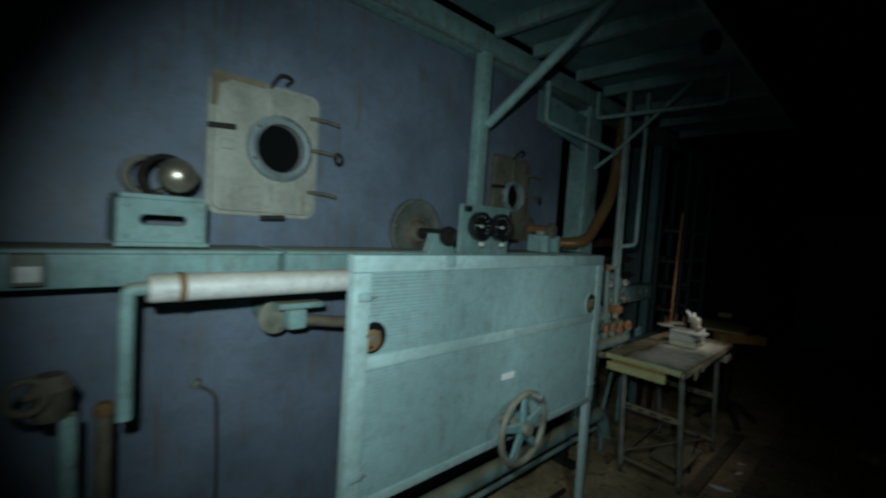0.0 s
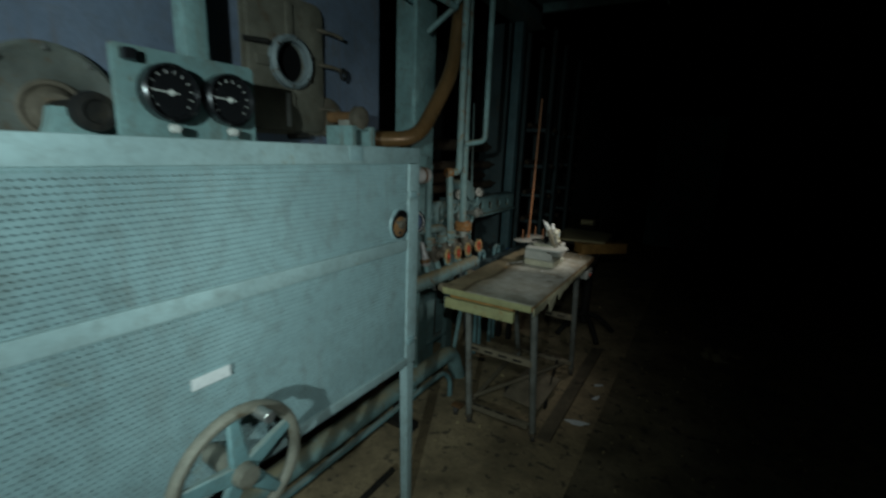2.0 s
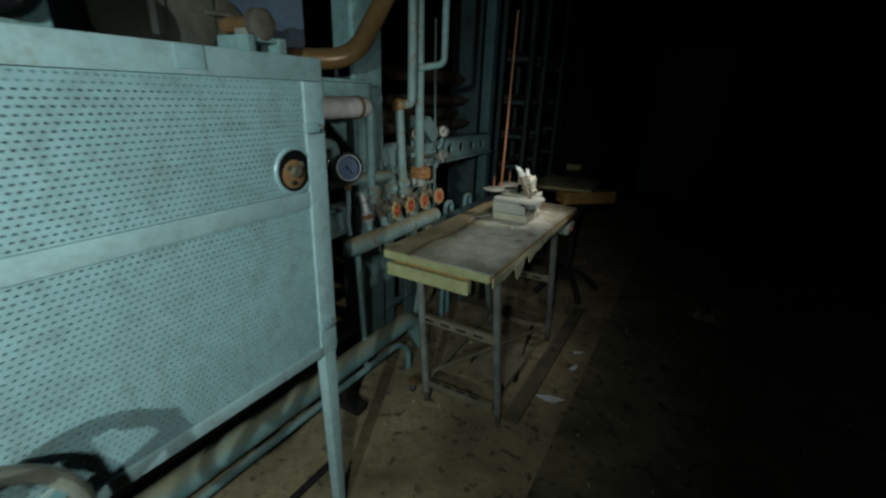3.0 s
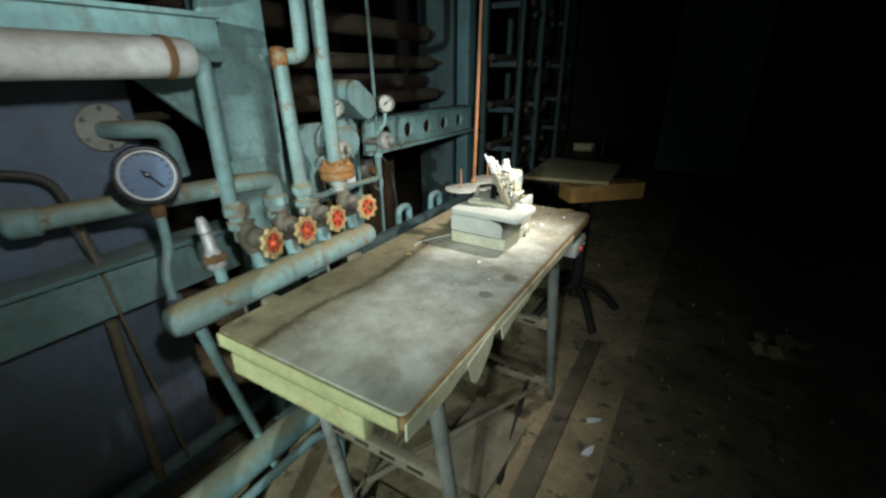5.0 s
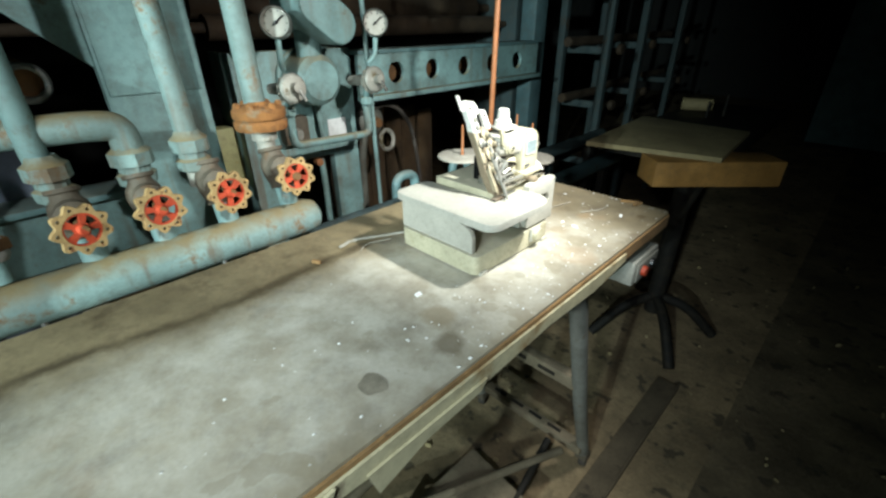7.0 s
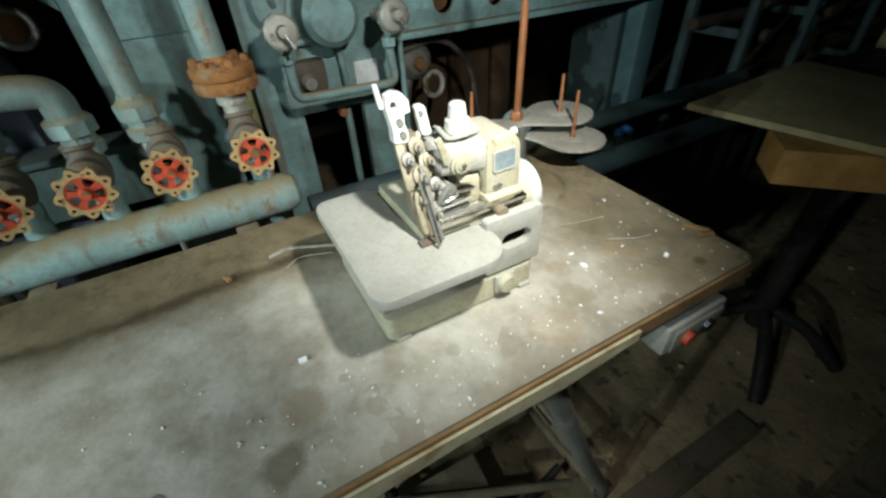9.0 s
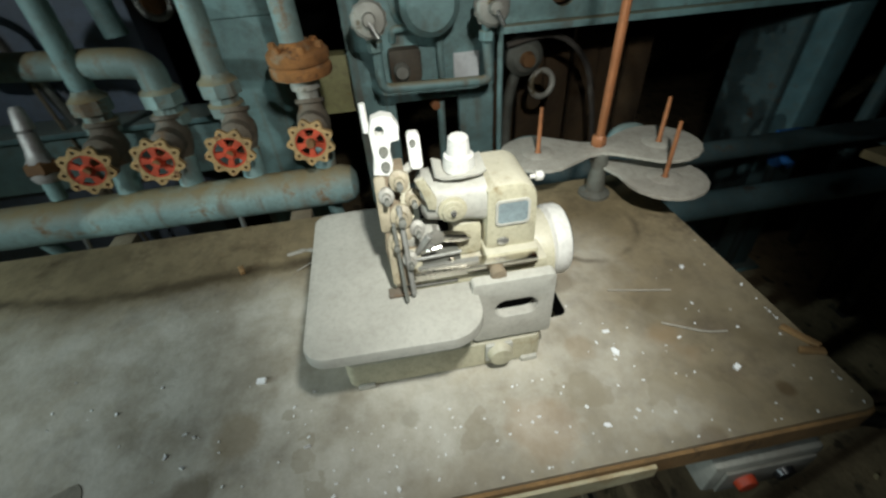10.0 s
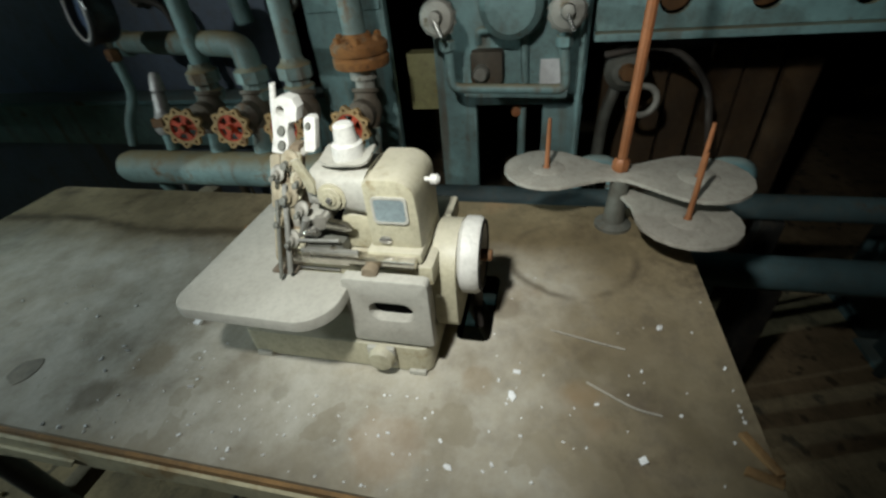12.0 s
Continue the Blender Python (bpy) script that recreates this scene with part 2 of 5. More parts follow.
TUBE = material("worn_steel_tube", (0.27, 0.265, 0.235), 0.5, 0.3, var=0.25, scale=12, stain=(0.16, 0.085, 0.035), amount=0.38, stain_scale=18, feather=0.1, bump=0.2)
DUSTY_BROWN = material("dust_brown_iron", (0.20, 0.155, 0.10), 0.85, var=0.3, scale=10, stain=(0.10, 0.055, 0.03), amount=0.3, bump=0.4)
RUBBER = material("dark_cable", (0.06, 0.05, 0.042), 0.7, var=0.3)
# Rust-stained, dusty teal whose base is a dimmed copy of TEAL.
TEAL_DIM = material("dimmed_weathered_teal", (0.14, 0.25, 0.255), 0.6, var=0.3, scale=7, stain=(0.12, 0.07, 0.035), amount=0.3, bump=0.2, dust=0.5)

ORANGE_RUST = material("orange_rust", (0.35, 0.145, 0.04), 0.9, var=0.5, scale=30, spots=((0.30, 0.27, 0.19), 0.58, 0.10, 34), stain=(0.10, 0.045, 0.02), amount=0.5, stain_scale=30, feather=0.1, bump=0.9)
TEAL_RUST = material("rust_bled_teal", (0.215, 0.305, 0.285), 0.65, var=0.3, scale=10, stain=(0.20, 0.105, 0.04), amount=0.52, stain_scale=20, feather=0.12, bump=0.3, dust=0.95, dust_colour=(0.25, 0.185, 0.09), runs=0.70)
PORT = material("blue_grey_casting", (0.20, 0.235, 0.24), 0.6, 0.1, var=0.25, scale=14, stain=(0.12, 0.09, 0.05), amount=0.3, stain_scale=18, bump=0.25)
DULL_IRON = material("dull_green_grey_iron", (0.105, 0.11, 0.095), 0.7, 0.1, var=0.3, scale=9, stain=(0.10, 0.06, 0.03), amount=0.40, stain_scale=13, feather=0.1, bump=0.35)
GRIMY_HATCH = material("grimy_brown_casting", (0.135, 0.12, 0.09), 0.65, 0.1, var=0.35, scale=9, stain=(0.09, 0.055, 0.03), amount=0.45, stain_scale=11, feather=0.12, bump=0.35)
HATCH = material("cream_grey_casting", (0.37, 0.36, 0.31), 0.6, 0.1, var=0.2, scale=9, stain=(0.17, 0.13, 0.07), amount=0.36, stain_scale=9, feather=0.14, bump=0.3, runs=0.55)
BALL = material("bronzed_steel", (0.52, 0.45, 0.35), 0.36, 0.85, var=0.25, scale=18, stain=(0.12, 0.075, 0.04), amount=0.25, stain_scale=16, feather=0.12, bump=0.1)
VALVE_BODY = material("rust_browned_casting", (0.125, 0.10, 0.072), 0.7, 0.1, var=0.4, scale=18, stain=(0.15, 0.075, 0.03), amount=0.42, stain_scale=24, feather=0.1, bump=0.4)
CHIPBOARD = material("dirty_chipboard", (0.27, 0.155, 0.06), 0.85, var=0.35, scale=25, stain=(0.12, 0.07, 0.03), amount=0.35, stain_scale=20, bump=0.4)
FRAME_TEAL = material("rubbed_teal_frame", (0.35, 0.46, 0.455), 0.42, var=0.12, scale=4, stain=(0.24, 0.20, 0.10), amount=0.2, stain_scale=9, feather=0.12, bump=0.08)
# Brown wood with its colour darkened, as the torch cone misses the boards.
OLD_BOARD = material("shaded_brown_board", (0.072, 0.041, 0.018), 0.9, var=0.4, scale=10, stain=(0.03, 0.02, 0.012), amount=0.42, stain_scale=9, feather=0.15, bump=0.4)
# Teal for the far post and pipe, darkened for weak torch light.
POST_TEAL = material("shaded_teal_post", (0.085, 0.15, 0.16), 0.6, var=0.3, scale=7, stain=(0.08, 0.05, 0.03), amount=0.3, bump=0.2)
BLUE = material("blue_tap_paint", (0.02, 0.11, 0.32), 0.5, var=0.25, scale=30)
WORN_RIM = material("hand_worn_rim", (0.225, 0.21, 0.165), 0.5, 0.2, var=0.35, scale=14, stain=(0.12, 0.075, 0.035), amount=0.42, stain_scale=18, feather=0.1, bump=0.25)
PALE_METAL = material("pale_scuffed_metal", (0.46, 0.43, 0.41), 0.45, 0.25, var=0.25, scale=30, stain=(0.24, 0.15, 0.11), amount=0.32, stain_scale=40, feather=0.1, bump=0.15)
# Teal again, nearly black: the torch falloff is put into the colour.
RACK = material("shaded_teal", (0.038, 0.060, 0.062), 0.7, var=0.35, scale=8, stain=(0.06, 0.04, 0.025), amount=0.35, bump=0.25)
# Rusty brown roller tone, lowered to paint in the dark behind the rail.
ROLLER = material("shaded_roller", (0.046, 0.026, 0.012), 0.85, var=0.4, scale=12, stain=(0.04, 0.025, 0.018), amount=0.35, bump=0.4)

Y, X, Z = Vector((0, 1, 0)), Vector((1, 0, 0)), Vector((0, 0, 1))


# ---------------------------------------------------------------- mesh helpers
def link(name, bm, mat, smooth=35):
    me = bpy.data.meshes.new(name)
    bmesh.ops.recalc_face_normals(bm, faces=bm.faces[:])
    for f in bm.faces:
        f.smooth = smooth > 0
    bm.to_mesh(me)
    bm.free()
    if smooth:
        me.set_sharp_from_angle(angle=radians(smooth))
    me.materials.append(mat)
    return new(name, me)


def part(name, bm, mat, parent, label=""):
    """One mesh under a thing or under a part, its points given in the world."""
    ob = link(name, bm, mat)
    ob.parent = parent
    if parent.type == "EMPTY":
        ob.matrix_parent_inverse = Matrix.Translation(-parent.location)
    return tagged(ob, label) if label else ob


def thing(name, label, category, base=(0, 0, 0), group=""):
    ob = new(name)
    ob.location = base
    ob.empty_display_size = 0.05
    return tagged(ob, label, category, group)


def solid(name, bm, mat, label, category, group="", kind=""):
    return tagged(link(name, bm, mat), label, category, group, kind)


def box(lo, hi, bevel=0.0, bm=None, m=None):
    bm = bm or bmesh.new()
    lo, hi = Vector(lo), Vector(hi)
    t = Matrix.Translation((lo + hi) / 2) @ Matrix.Diagonal((*(hi - lo), 1))
    made = bmesh.ops.create_cube(bm, size=1, matrix=(m @ t if m else t))["verts"]
    if bevel:
        edges = list({e for v in made for e in v.link_edges})
        bmesh.ops.bevel(bm, geom=edges, offset=bevel, segments=2, affect="EDGES", profile=0.6)
    return bm


def frame_axes(axis):
    axis = Vector(axis).normalized()
    side = axis.cross(Z if abs(axis.z) < 0.9 else X).normalized()
    return axis, side, side.cross(axis).normalized()


def lathe(profile, origin, axis, bm=None, seg=24):
    """Turns (radius, height) rows about an axis; a radius of 0 closes the end."""
    bm = bm or bmesh.new()
    a, u, v = frame_axes(axis)
    o, rings = Vector(origin), []
    for r, h in profile:
        if r <= 1e-6:
            rings.append([bm.verts.new(o + a * h)])
        else:
            rings.append([bm.verts.new(o + a * h + (u * math.cos(k) + v * math.sin(k)) * r)
                          for k in (2 * math.pi * i / seg for i in range(seg))])
    for p, q in zip(rings, rings[1:]):
        for i in range(seg):
            j = (i + 1) % seg
            if len(p) == 1 and len(q) == 1:
                continue
            if len(p) == 1:
                bm.faces.new((p[0], q[i], q[j]))
            elif len(q) == 1:
                bm.faces.new((p[i], p[j], q[0]))
            else:
                bm.faces.new((p[i], p[j], q[j], q[i]))
    return bm


def rod(a, b, r, bm=None, seg=16, chamfer=0.0):
    a, b = Vector(a), Vector(b)
    h = (b - a).length
    c = chamfer or r * 0.15
    return lathe([(0, 0), (r - c, 0), (r, c), (r, h - c), (r - c, h), (0, h)], a, b - a, bm, seg)


def pipe(points, r, bend=0.05, bm=None, seg=14, steps=6):
    """A round tube along a line of points, with its corners bent to a radius."""
    bm = bm or bmesh.new()
    pts = [Vector(p) for p in points]
    line = [pts[0]]
    for p, q, s in zip(pts, pts[1:], pts[2:]):
        d = min(bend, (p - q).length * 0.48, (s - q).length * 0.48)
        a, c = q + (p - q).normalized() * d, q + (s - q).normalized() * d
        for i in range(steps + 1):
            k = i / steps
            line.append(a * (1 - k) ** 2 + q * 2 * k * (1 - k) + c * k * k)
    line.append(pts[-1])
    t0, u, v = frame_axes(line[1] - line[0])
    rings = []
    for i, p in enumerate(line):
        t = (line[min(i + 1, len(line) - 1)] - line[max(i - 1, 0)]).normalized()
        u = (u - t * u.dot(t)).normalized()
        v = t.cross(u)
        rings.append([bm.verts.new(p + (u * math.cos(k) + v * math.sin(k)) * r)
                      for k in (2 * math.pi * j / seg for j in range(seg))])
    for p, q in zip(rings, rings[1:]):
        for i in range(seg):
            bm.faces.new((p[i], p[(i + 1) % seg], q[(i + 1) % seg], q[i]))
    bm.faces.new(rings[0][::-1])
    bm.faces.new(rings[-1])
    return bm


def torus(c, axis, big, small, bm=None, seg=36, ring=10):
    prof = [(big + small * math.cos(k), small * math.sin(k)) for k in (2 * math.pi * i / ring for i in range(ring + 1))]
    bm = lathe(prof, c, axis, bm, seg)
    bmesh.ops.remove_doubles(bm, verts=bm.verts[:], dist=1e-5)
    return bm


def circle(cu, cv, r, seg=24, squash=1.0):
    return [(cu + r * math.cos(k), cv + r * squash * math.sin(k)) for k in (2 * math.pi * i / seg for i in range(seg))]


def rounded(u0, v0, u1, v1, r, seg=5):
    out = []
    for cu, cv, a0 in ((u1 - r, v1 - r, 0), (u0 + r, v1 - r, 90), (u0 + r, v0 + r, 180), (u1 - r, v0 + r, 270)):
        out += [(cu + r * math.cos(radians(a0 + 90 * i / seg)), cv + r * math.sin(radians(a0 + 90 * i / seg))) for i in range(seg + 1)]
    return out


def plate(outline, origin, u, v, depth, holes=(), bevel=0.0):
    """A flat plate cut to an outline, with holes through it; it grows along u x v."""
    bm = bmesh.new()
    o, u, v = Vector(origin), Vector(u), Vector(v)
    if not holes:
        bm.faces.new([bm.verts.new(o + u * a + v * b) for a, b in outline])
    else:
        edges = []
        for loop in (outline, *holes):
            vs = [bm.verts.new(o + u * a + v * b) for a, b in loop]
            edges += [bm.edges.new((vs[i - 1], vs[i])) for i in range(len(vs))]
        bmesh.ops.triangle_fill(bm, edges=edges, use_beauty=True)
    rim = [e for e in bm.edges if e.is_boundary]
    made = bmesh.ops.extrude_face_region(bm, geom=bm.faces[:])["geom"]
    bmesh.ops.translate(bm, vec=u.cross(v).normalized() * depth, verts=[g for g in made if isinstance(g, bmesh.types.BMVert)])
    if bevel:
        tops = [e for e in made if isinstance(e, bmesh.types.BMEdge) and any(abs(f.normal.dot(u.cross(v).normalized())) < 0.5 for f in e.link_faces)]
        bmesh.ops.bevel(bm, geom=tops, offset=bevel, segments=2, affect="EDGES", profile=0.6)
    return bm


def bolts(parent, places, axis, r=0.008, h=0.008, mat=None):
    for p in places:
        part("bolt", lathe([(0, h), (r * 0.7, h), (r, h * 0.6), (r, 0)], p, axis, seg=6), mat or STEEL, parent)


# ---------------------------------------------------------------- structure
solid("floor_1", box((-3, -3, -0.12), (1.15, 12, 0.0)), FLOOR, "dirty brown concrete floor with grit", "floor", kind="structure")
solid("floor_2", box((1.14, -3, -0.125), (5, 12, -0.004)), FLOOR_BEYOND, "darker concrete floor beyond the joint, torch falloff partly in its colour", "floor", kind="structure")
# Unseen ceiling and walls added to close the hall, coloured near black for darkness.
solid("ceiling", box((-3, -3, 4.2), (5, 12, 4.35)), HALL, "near-black hall ceiling, unseen, added to close the room", "ceiling", kind="structure")
solid("wall_east", box((5, -3, 0), (5.15, 12, 4.2)), HALL, "near-black hall wall, unseen, added to close the room", "wall", kind="structure")
solid("wall_west", box((-3.15, -3, 0), (-3, 12, 4.2)), HALL, "near-black hall wall, unseen, added to close the room", "wall", kind="structure")
solid("wall_north", box((-3.15, 12, 0), (5.15, 12.15, 4.2)), HALL, "near-black hall wall, unseen, added to close the room", "wall", kind="structure")
solid("wall_south", box((-3.15, -3.15, 0), (5.15, -3, 4.2)), HALL, "near-black hall wall, unseen, added to close the room", "wall", kind="structure")
WALLX = 0.055
solid("wall_casing", box((-0.05, -2.2, 0.02), (WALLX, 3.675, 2.29), 0.006), SLATE, "slate-blue painted sheet casing of the dyeing machine", "machine wall", kind="structure")
beam = thing("gallery_edge_beam", "teal steel beam along the top of the casing", "beam", (0.1, 0, 2.29))
part("web", box((0.0, -2.2, 2.292), (0.13, 5.6, 2.42), 0.006), TEAL, beam)
part("flange", box((0.13, -2.2, 2.292), (0.17, 5.6, 2.305), 0.003), TEAL_RUST, beam, "rust-edged lower flange")


# ---------------------------------------------------------------- casing fittings
def hatch(y, z, w, h, ring_r, hole_r, off=0.0, x=WALLX, name_label="cream-grey cast inspection hatch with round sight port and swing bolts", metal=HATCH, corner=True):
    t = thing("inspection_hatch", name_label, "hatch", (x, y, z))
    lid = part("lid", plate(rounded(-w / 2, -h / 2, w / 2, h / 2, 0.035), (x, y, z), Y, Z, 0.026,
                            [circle(off, .012, hole_r, 28)], 0.004), metal, t)
    part("rim", plate(rounded(-w / 2 - .014, -h / 2 - .014, w / 2 + .014, h / 2 + .014, 0.04), (x, y, z), Y, Z, 0.010,
                      [circle(off, .012, hole_r * 1.02, 28)]), metal, t)
    part("rib", box((x + .026, y - .016, z - h / 2 + .02), (x + .036, y + .016, z - ring_r), 0.004), metal, lid)
    part("rib", box((x + .026, y - .016, z + ring_r), (x + .036, y + .016, z + h / 2 - .02), 0.004), metal, lid)
    part("rib", box((x + .026, y - w / 2 + .02, z - .016), (x + .036, y - ring_r, z + .016), 0.004), metal, lid)
    part("port_ring", lathe([(hole_r, 0.0), (hole_r, 0.05), (ring_r * .88, 0.056), (ring_r, 0.048), (ring_r, 0.02)], (x, y + off, z + .012), X, seg=36), PORT, t, "blue-grey cast port ring")
    if corner:
        edge = [(-w / 2 - .012, h / 2 - .10), (-w / 2 - .012, h / 2 + .012), (-.02, h / 2 + .012), (-.02, h / 2 - .008), (-w / 2 + .05, h / 2 - .006), (-w / 2 + .012, h / 2 - .03), (-w / 2 + .006, h / 2 - .10)]
        part("torn_gasket", plate(edge, (x + .0262, y, z), Y, Z, .004), DUSTY_BROWN, t, "brown torn gasket at the lid corner")
    # a matte black disc stands in for the dark inside the port
    part("sight_glass", lathe([(0, 0.006), (hole_r * 1.03, 0.006), (hole_r * 1.03, 0.0), (0, 0.0)], (x + .004, y + off, z + .012), X, seg=28), BLACK_FLAT, t, "round sight port, its darkness a black disc")
    bolts(t, [(x + .05, y + off + ring_r * .9 * math.cos(k), z + .012 + ring_r * .9 * math.sin(k)) for k in (0.4, 1.4, 2.5, 3.6, 4.6, 5.6)], X, 0.007, 0.008)
    for dz in (-h * .3, h * .06, h * .33):
        part("swing_bolt", pipe([(x + .03, y + w / 2 - .03, z + dz), (x + .045, y + w / 2 + .03, z + dz), (x + .05, y + w / 2 + .08, z + dz - .008)], 0.007), VALVE_BODY, t)
    part("latch_loop", torus((x + .05, y + w / 2 + .085, z + h * .02), (1, .3, 0), 0.02, 0.006, seg=18), DARK, t)
    part("swing_bolt", pipe([(x + .03, y - w / 2 - .02, z + h * .12), (x + .05, y - w / 2 + .06, z + h * .13)], 0.009), DARK, t)
    part("swing_bolt", pipe([(x + .03, y - .02, z - h / 2 - .02), (x + .045, y + .06, z - h / 2 - .014)], 0.010), DARK, t)
    part("latch_loop", pipe([(x + .02, y + .0, z + h / 2), (x + .05, y + .02, z + h / 2 + .05), (x + .05, y + .07, z + h / 2 + .045), (x + .03, y + .05, z + h / 2 + .02)], 0.006, 0.02), DARK, t)
    return t


hatch(1.715, 1.640, 0.36, 0.44, 0.116, 0.086, 0.038)
grimy = hatch(3.135, 1.60, 0.33, 0.46, 0.092, 0.070, name_label="grimy brown inspection hatch with round sight port", metal=GRIMY_HATCH, corner=False)
# white strip paints the torch light caught by the lower rib
part("strap", box((WALLX + .0365, 3.104, 1.385), (WALLX + .041, 3.122, 1.503), .002), LAGGING, grimy, "pale strip painted for the lit lower rib")


def slotted_bracket(y, z=1.315):
    """Bearing bracket on the rail, with a slot through its face and a polished ball end on top."""
    t = thing("bearing_bracket", "teal slotted bearing bracket with polished steel roller end", "bearing", (0.2, y, z))
    face = rounded(-.105, 0, .105, .12, .008)
    part("face_plate", plate(face, (0.235, y, z), Y, Z, 0.02, [rounded(-.055, .05, .055, .078, .013)], 0.002), TEAL, t)
    part("side", box((WALLX, y - .105, z), (0.234, y - .09, z + .118), 0.003), TEAL, t)
    part("side", box((WALLX, y + .09, z), (0.234, y + .105, z + .118), 0.003), TEAL, t)
    part("top", box((WALLX, y - .10, z + .119), (0.262, y + .10, z + .133), 0.004), TEAL, t)
    part("foot", box((0.236, y - .11, z - .008), (0.268, y + .11, z + .004), 0.003), TEAL, t)
    part("collar", lathe([(.05, 0), (.062, .01), (.062, .05), (.045, .06), (.045, .09)], (WALLX, y - .02, z + .19), X), IRON_GREY, t, "dull metal collar")
    part("housing", lathe([(.06, .0), (.066, .02), (.066, .06), (.05, .075), (.05, .0)], (0.15, y + .01, z + .185), X), DARK, t)
    part("roller_end", lathe([(.045, 0), (.048, .03), (.044, .055), (.032, .072), (.014, .08), (0, .082)], (0.22, y + .03, z + .19), X, seg=28), BALL, t, "bronzed polished ball end")
    bolts(t, [(0.256, y + a, z + b) for a, b in ((-.085, .02), (.085, .02), (-.085, .10), (.085, .10))], X, .006, .006, TEAL)
    return t


slotted_bracket(1.372)


def side_rail(y0, y1, z0=1.20, z1=1.30):
    t = thing("side_rail", "teal channel rail bolted along the casing", "rail", (0.2, (y0 + y1) / 2, z0))
    part("web", box((WALLX, y0, z0), (0.255, y1, z1), 0.006), TEAL, t)
    part("lip", box((0.255, y0, z1 - .012), (0.272, y1, z1 - .002), 0.002), TEAL, t)
    return t


side_rail(0.2, 1.70)
side_rail(1.72, 3.80)
gauge_small = thing("junction_box", "small grey box with a glass window on the rail", "box", (0.27, 1.10, 1.22))
part("body", box((0.258, 1.075, 1.215), (0.30, 1.135, 1.29), 0.006), GUNMETAL, gauge_small)
# white face paints the highlight on the glass
part("window", box((0.3005, 1.083, 1.225), (0.306, 1.127, 1.262), 0.002), WHITE, gauge_small, "glass window, its bright highlight put in as white")


def lagged_pipe(y0, y1, drop_y, x, z, drop_to, band_y):
    t = thing("lagged_steam_pipe", "white lagged steam pipe with teal elbow and drop", "pipe", (x, drop_y, drop_to))
    r = 0.036
    lo, hi = min(y0, y1), max(y0, y1)
    part("lagging", lathe([(0, 0), (r * .9, 0), (r, .008), (r, hi - lo - .008), (r * .9, hi - lo), (0, hi - lo)], (x, lo, z), Y, seg=28), LAGGING, t)
    end = y0 if abs(y0 - drop_y) < abs(y1 - drop_y) else y1
    part("elbow", pipe([(x, end, z), (x, drop_y, z), (x, drop_y, drop_to)], 0.017, 0.045), TEAL, t, "teal drop pipe")
    part("band", lathe([(r + .0025, -.008), (r + .0035, 0), (r + .0025, .008)], (x, band_y, z), Y, seg=28), RUSTY, t, "rusty strap")
    return t


lagged_pipe(1.315, 2.95, 1.275, 0.40, 1.215, 0.90, 1.385)
lagged_pipe(2.98, 3.665, 3.690, 0.345, 1.205, 0.90, 3.617)

nozzle = thing("flanged_nozzle", "grey flange and teal valve with a rusty stub pipe", "pipe fitting", (WALLX, 1.74, 1.07))
part("branch", rod((WALLX, 1.715, 1.07), (.19, 1.715, 1.07), .028), TEAL, nozzle)
part("flange", lathe([(0, 0), (.055, 0), (.058, .004), (.058, .014), (.03, .018), (0, .018)], (.19, 1.715, 1.066), X), WORN_RIM, nozzle)
part("valve_body", box((0.205, 1.735, 1.03), (0.27, 1.80, 1.10), 0.012), TEAL, nozzle)
part("cap", box((0.21, 1.70, 1.101), (0.27, 1.86, 1.122), 0.006), TEAL, nozzle)
part("stub_pipe", pipe([(.24, 1.78, 1.06), (.26, 1.95, 1.035), (.26, 2.3, 1.02)], 0.021), VALVE_BODY, nozzle, "rusty stub pipe")


def cable_gland(y, z, end):
    t = thing("cable_gland", "small round cable gland on the casing with a hanging cable", "cable", (WALLX, y, z))
    part("gland", lathe([(0, .02), (.012, .02), (.018, .008), (.018, 0)], (WALLX, y, z), X), ALU, t)
    part("cable", pipe([(WALLX + .015, y, z), (WALLX + .05, y + .05, z - .03), (WALLX + .05, y + .06, z - .3), (WALLX + .03, y + .065, end)], 0.005, .08), RUBBER, t)
    return t


cable_gland(1.515, 0.83, 0.15)
gl = thing("cable_gland", "round cable gland with an arching dark cable", "cable", (WALLX, 3.35, 1.0))
part("gland", lathe([(0, .035), (.012, .035), (.018, .02), (.018, 0)], (WALLX, 3.35, 1.0), X), IRON_GREY, gl)
part("cable", pipe([(WALLX + .03, 3.35, 1.0), (.11, 3.40, 1.005), (.12, 3.46, .985), (.125, 3.475, .92)], .008, .04), RUBBER, gl)
part("thin_cable", pipe([(.125, 3.475, .925), (.13, 3.49, .75), (.13, 3.545, .15)], .004, .1), DUSTY_BROWN, gl)
solid("wall_plug", lathe([(0, .012), (.012, .012), (.018, .006), (.018, 0)], (WALLX, 3.40, 1.085), X), ALU, "round metal plug on the casing", "plug")

# pump group low at the start of the rail
pump = thing("valve_stand", "dirty brown valve on a teal stand pipe beside the casing", "valve", (0.38, 1.17, 0))
part("stand", pipe([(.38, 1.175, 0), (.38, 1.175, .93)], .018), TEAL, pump)
part("body", lathe([(0, 0), (.03, 0), (.038, .025), (.034, .05), (.042, .07), (.026, .10), (0, .10)], (.38, 1.145, .93), Z, seg=14), VALVE_BODY, pump, "dirty brown valve body")
part("wheel", torus((.42, 1.105, 1.0), (1, -.3, .3), .034, .008), VALVE_BODY, pump)
part("stub", rod((.38, 1.145, .985), (.42, 1.105, 1.0), .010), VALVE_BODY, pump)
post = thing("stand_pipe", "brown stand pipe rising from the floor beside the casing", "pipe", (.3, 1.24, 0))
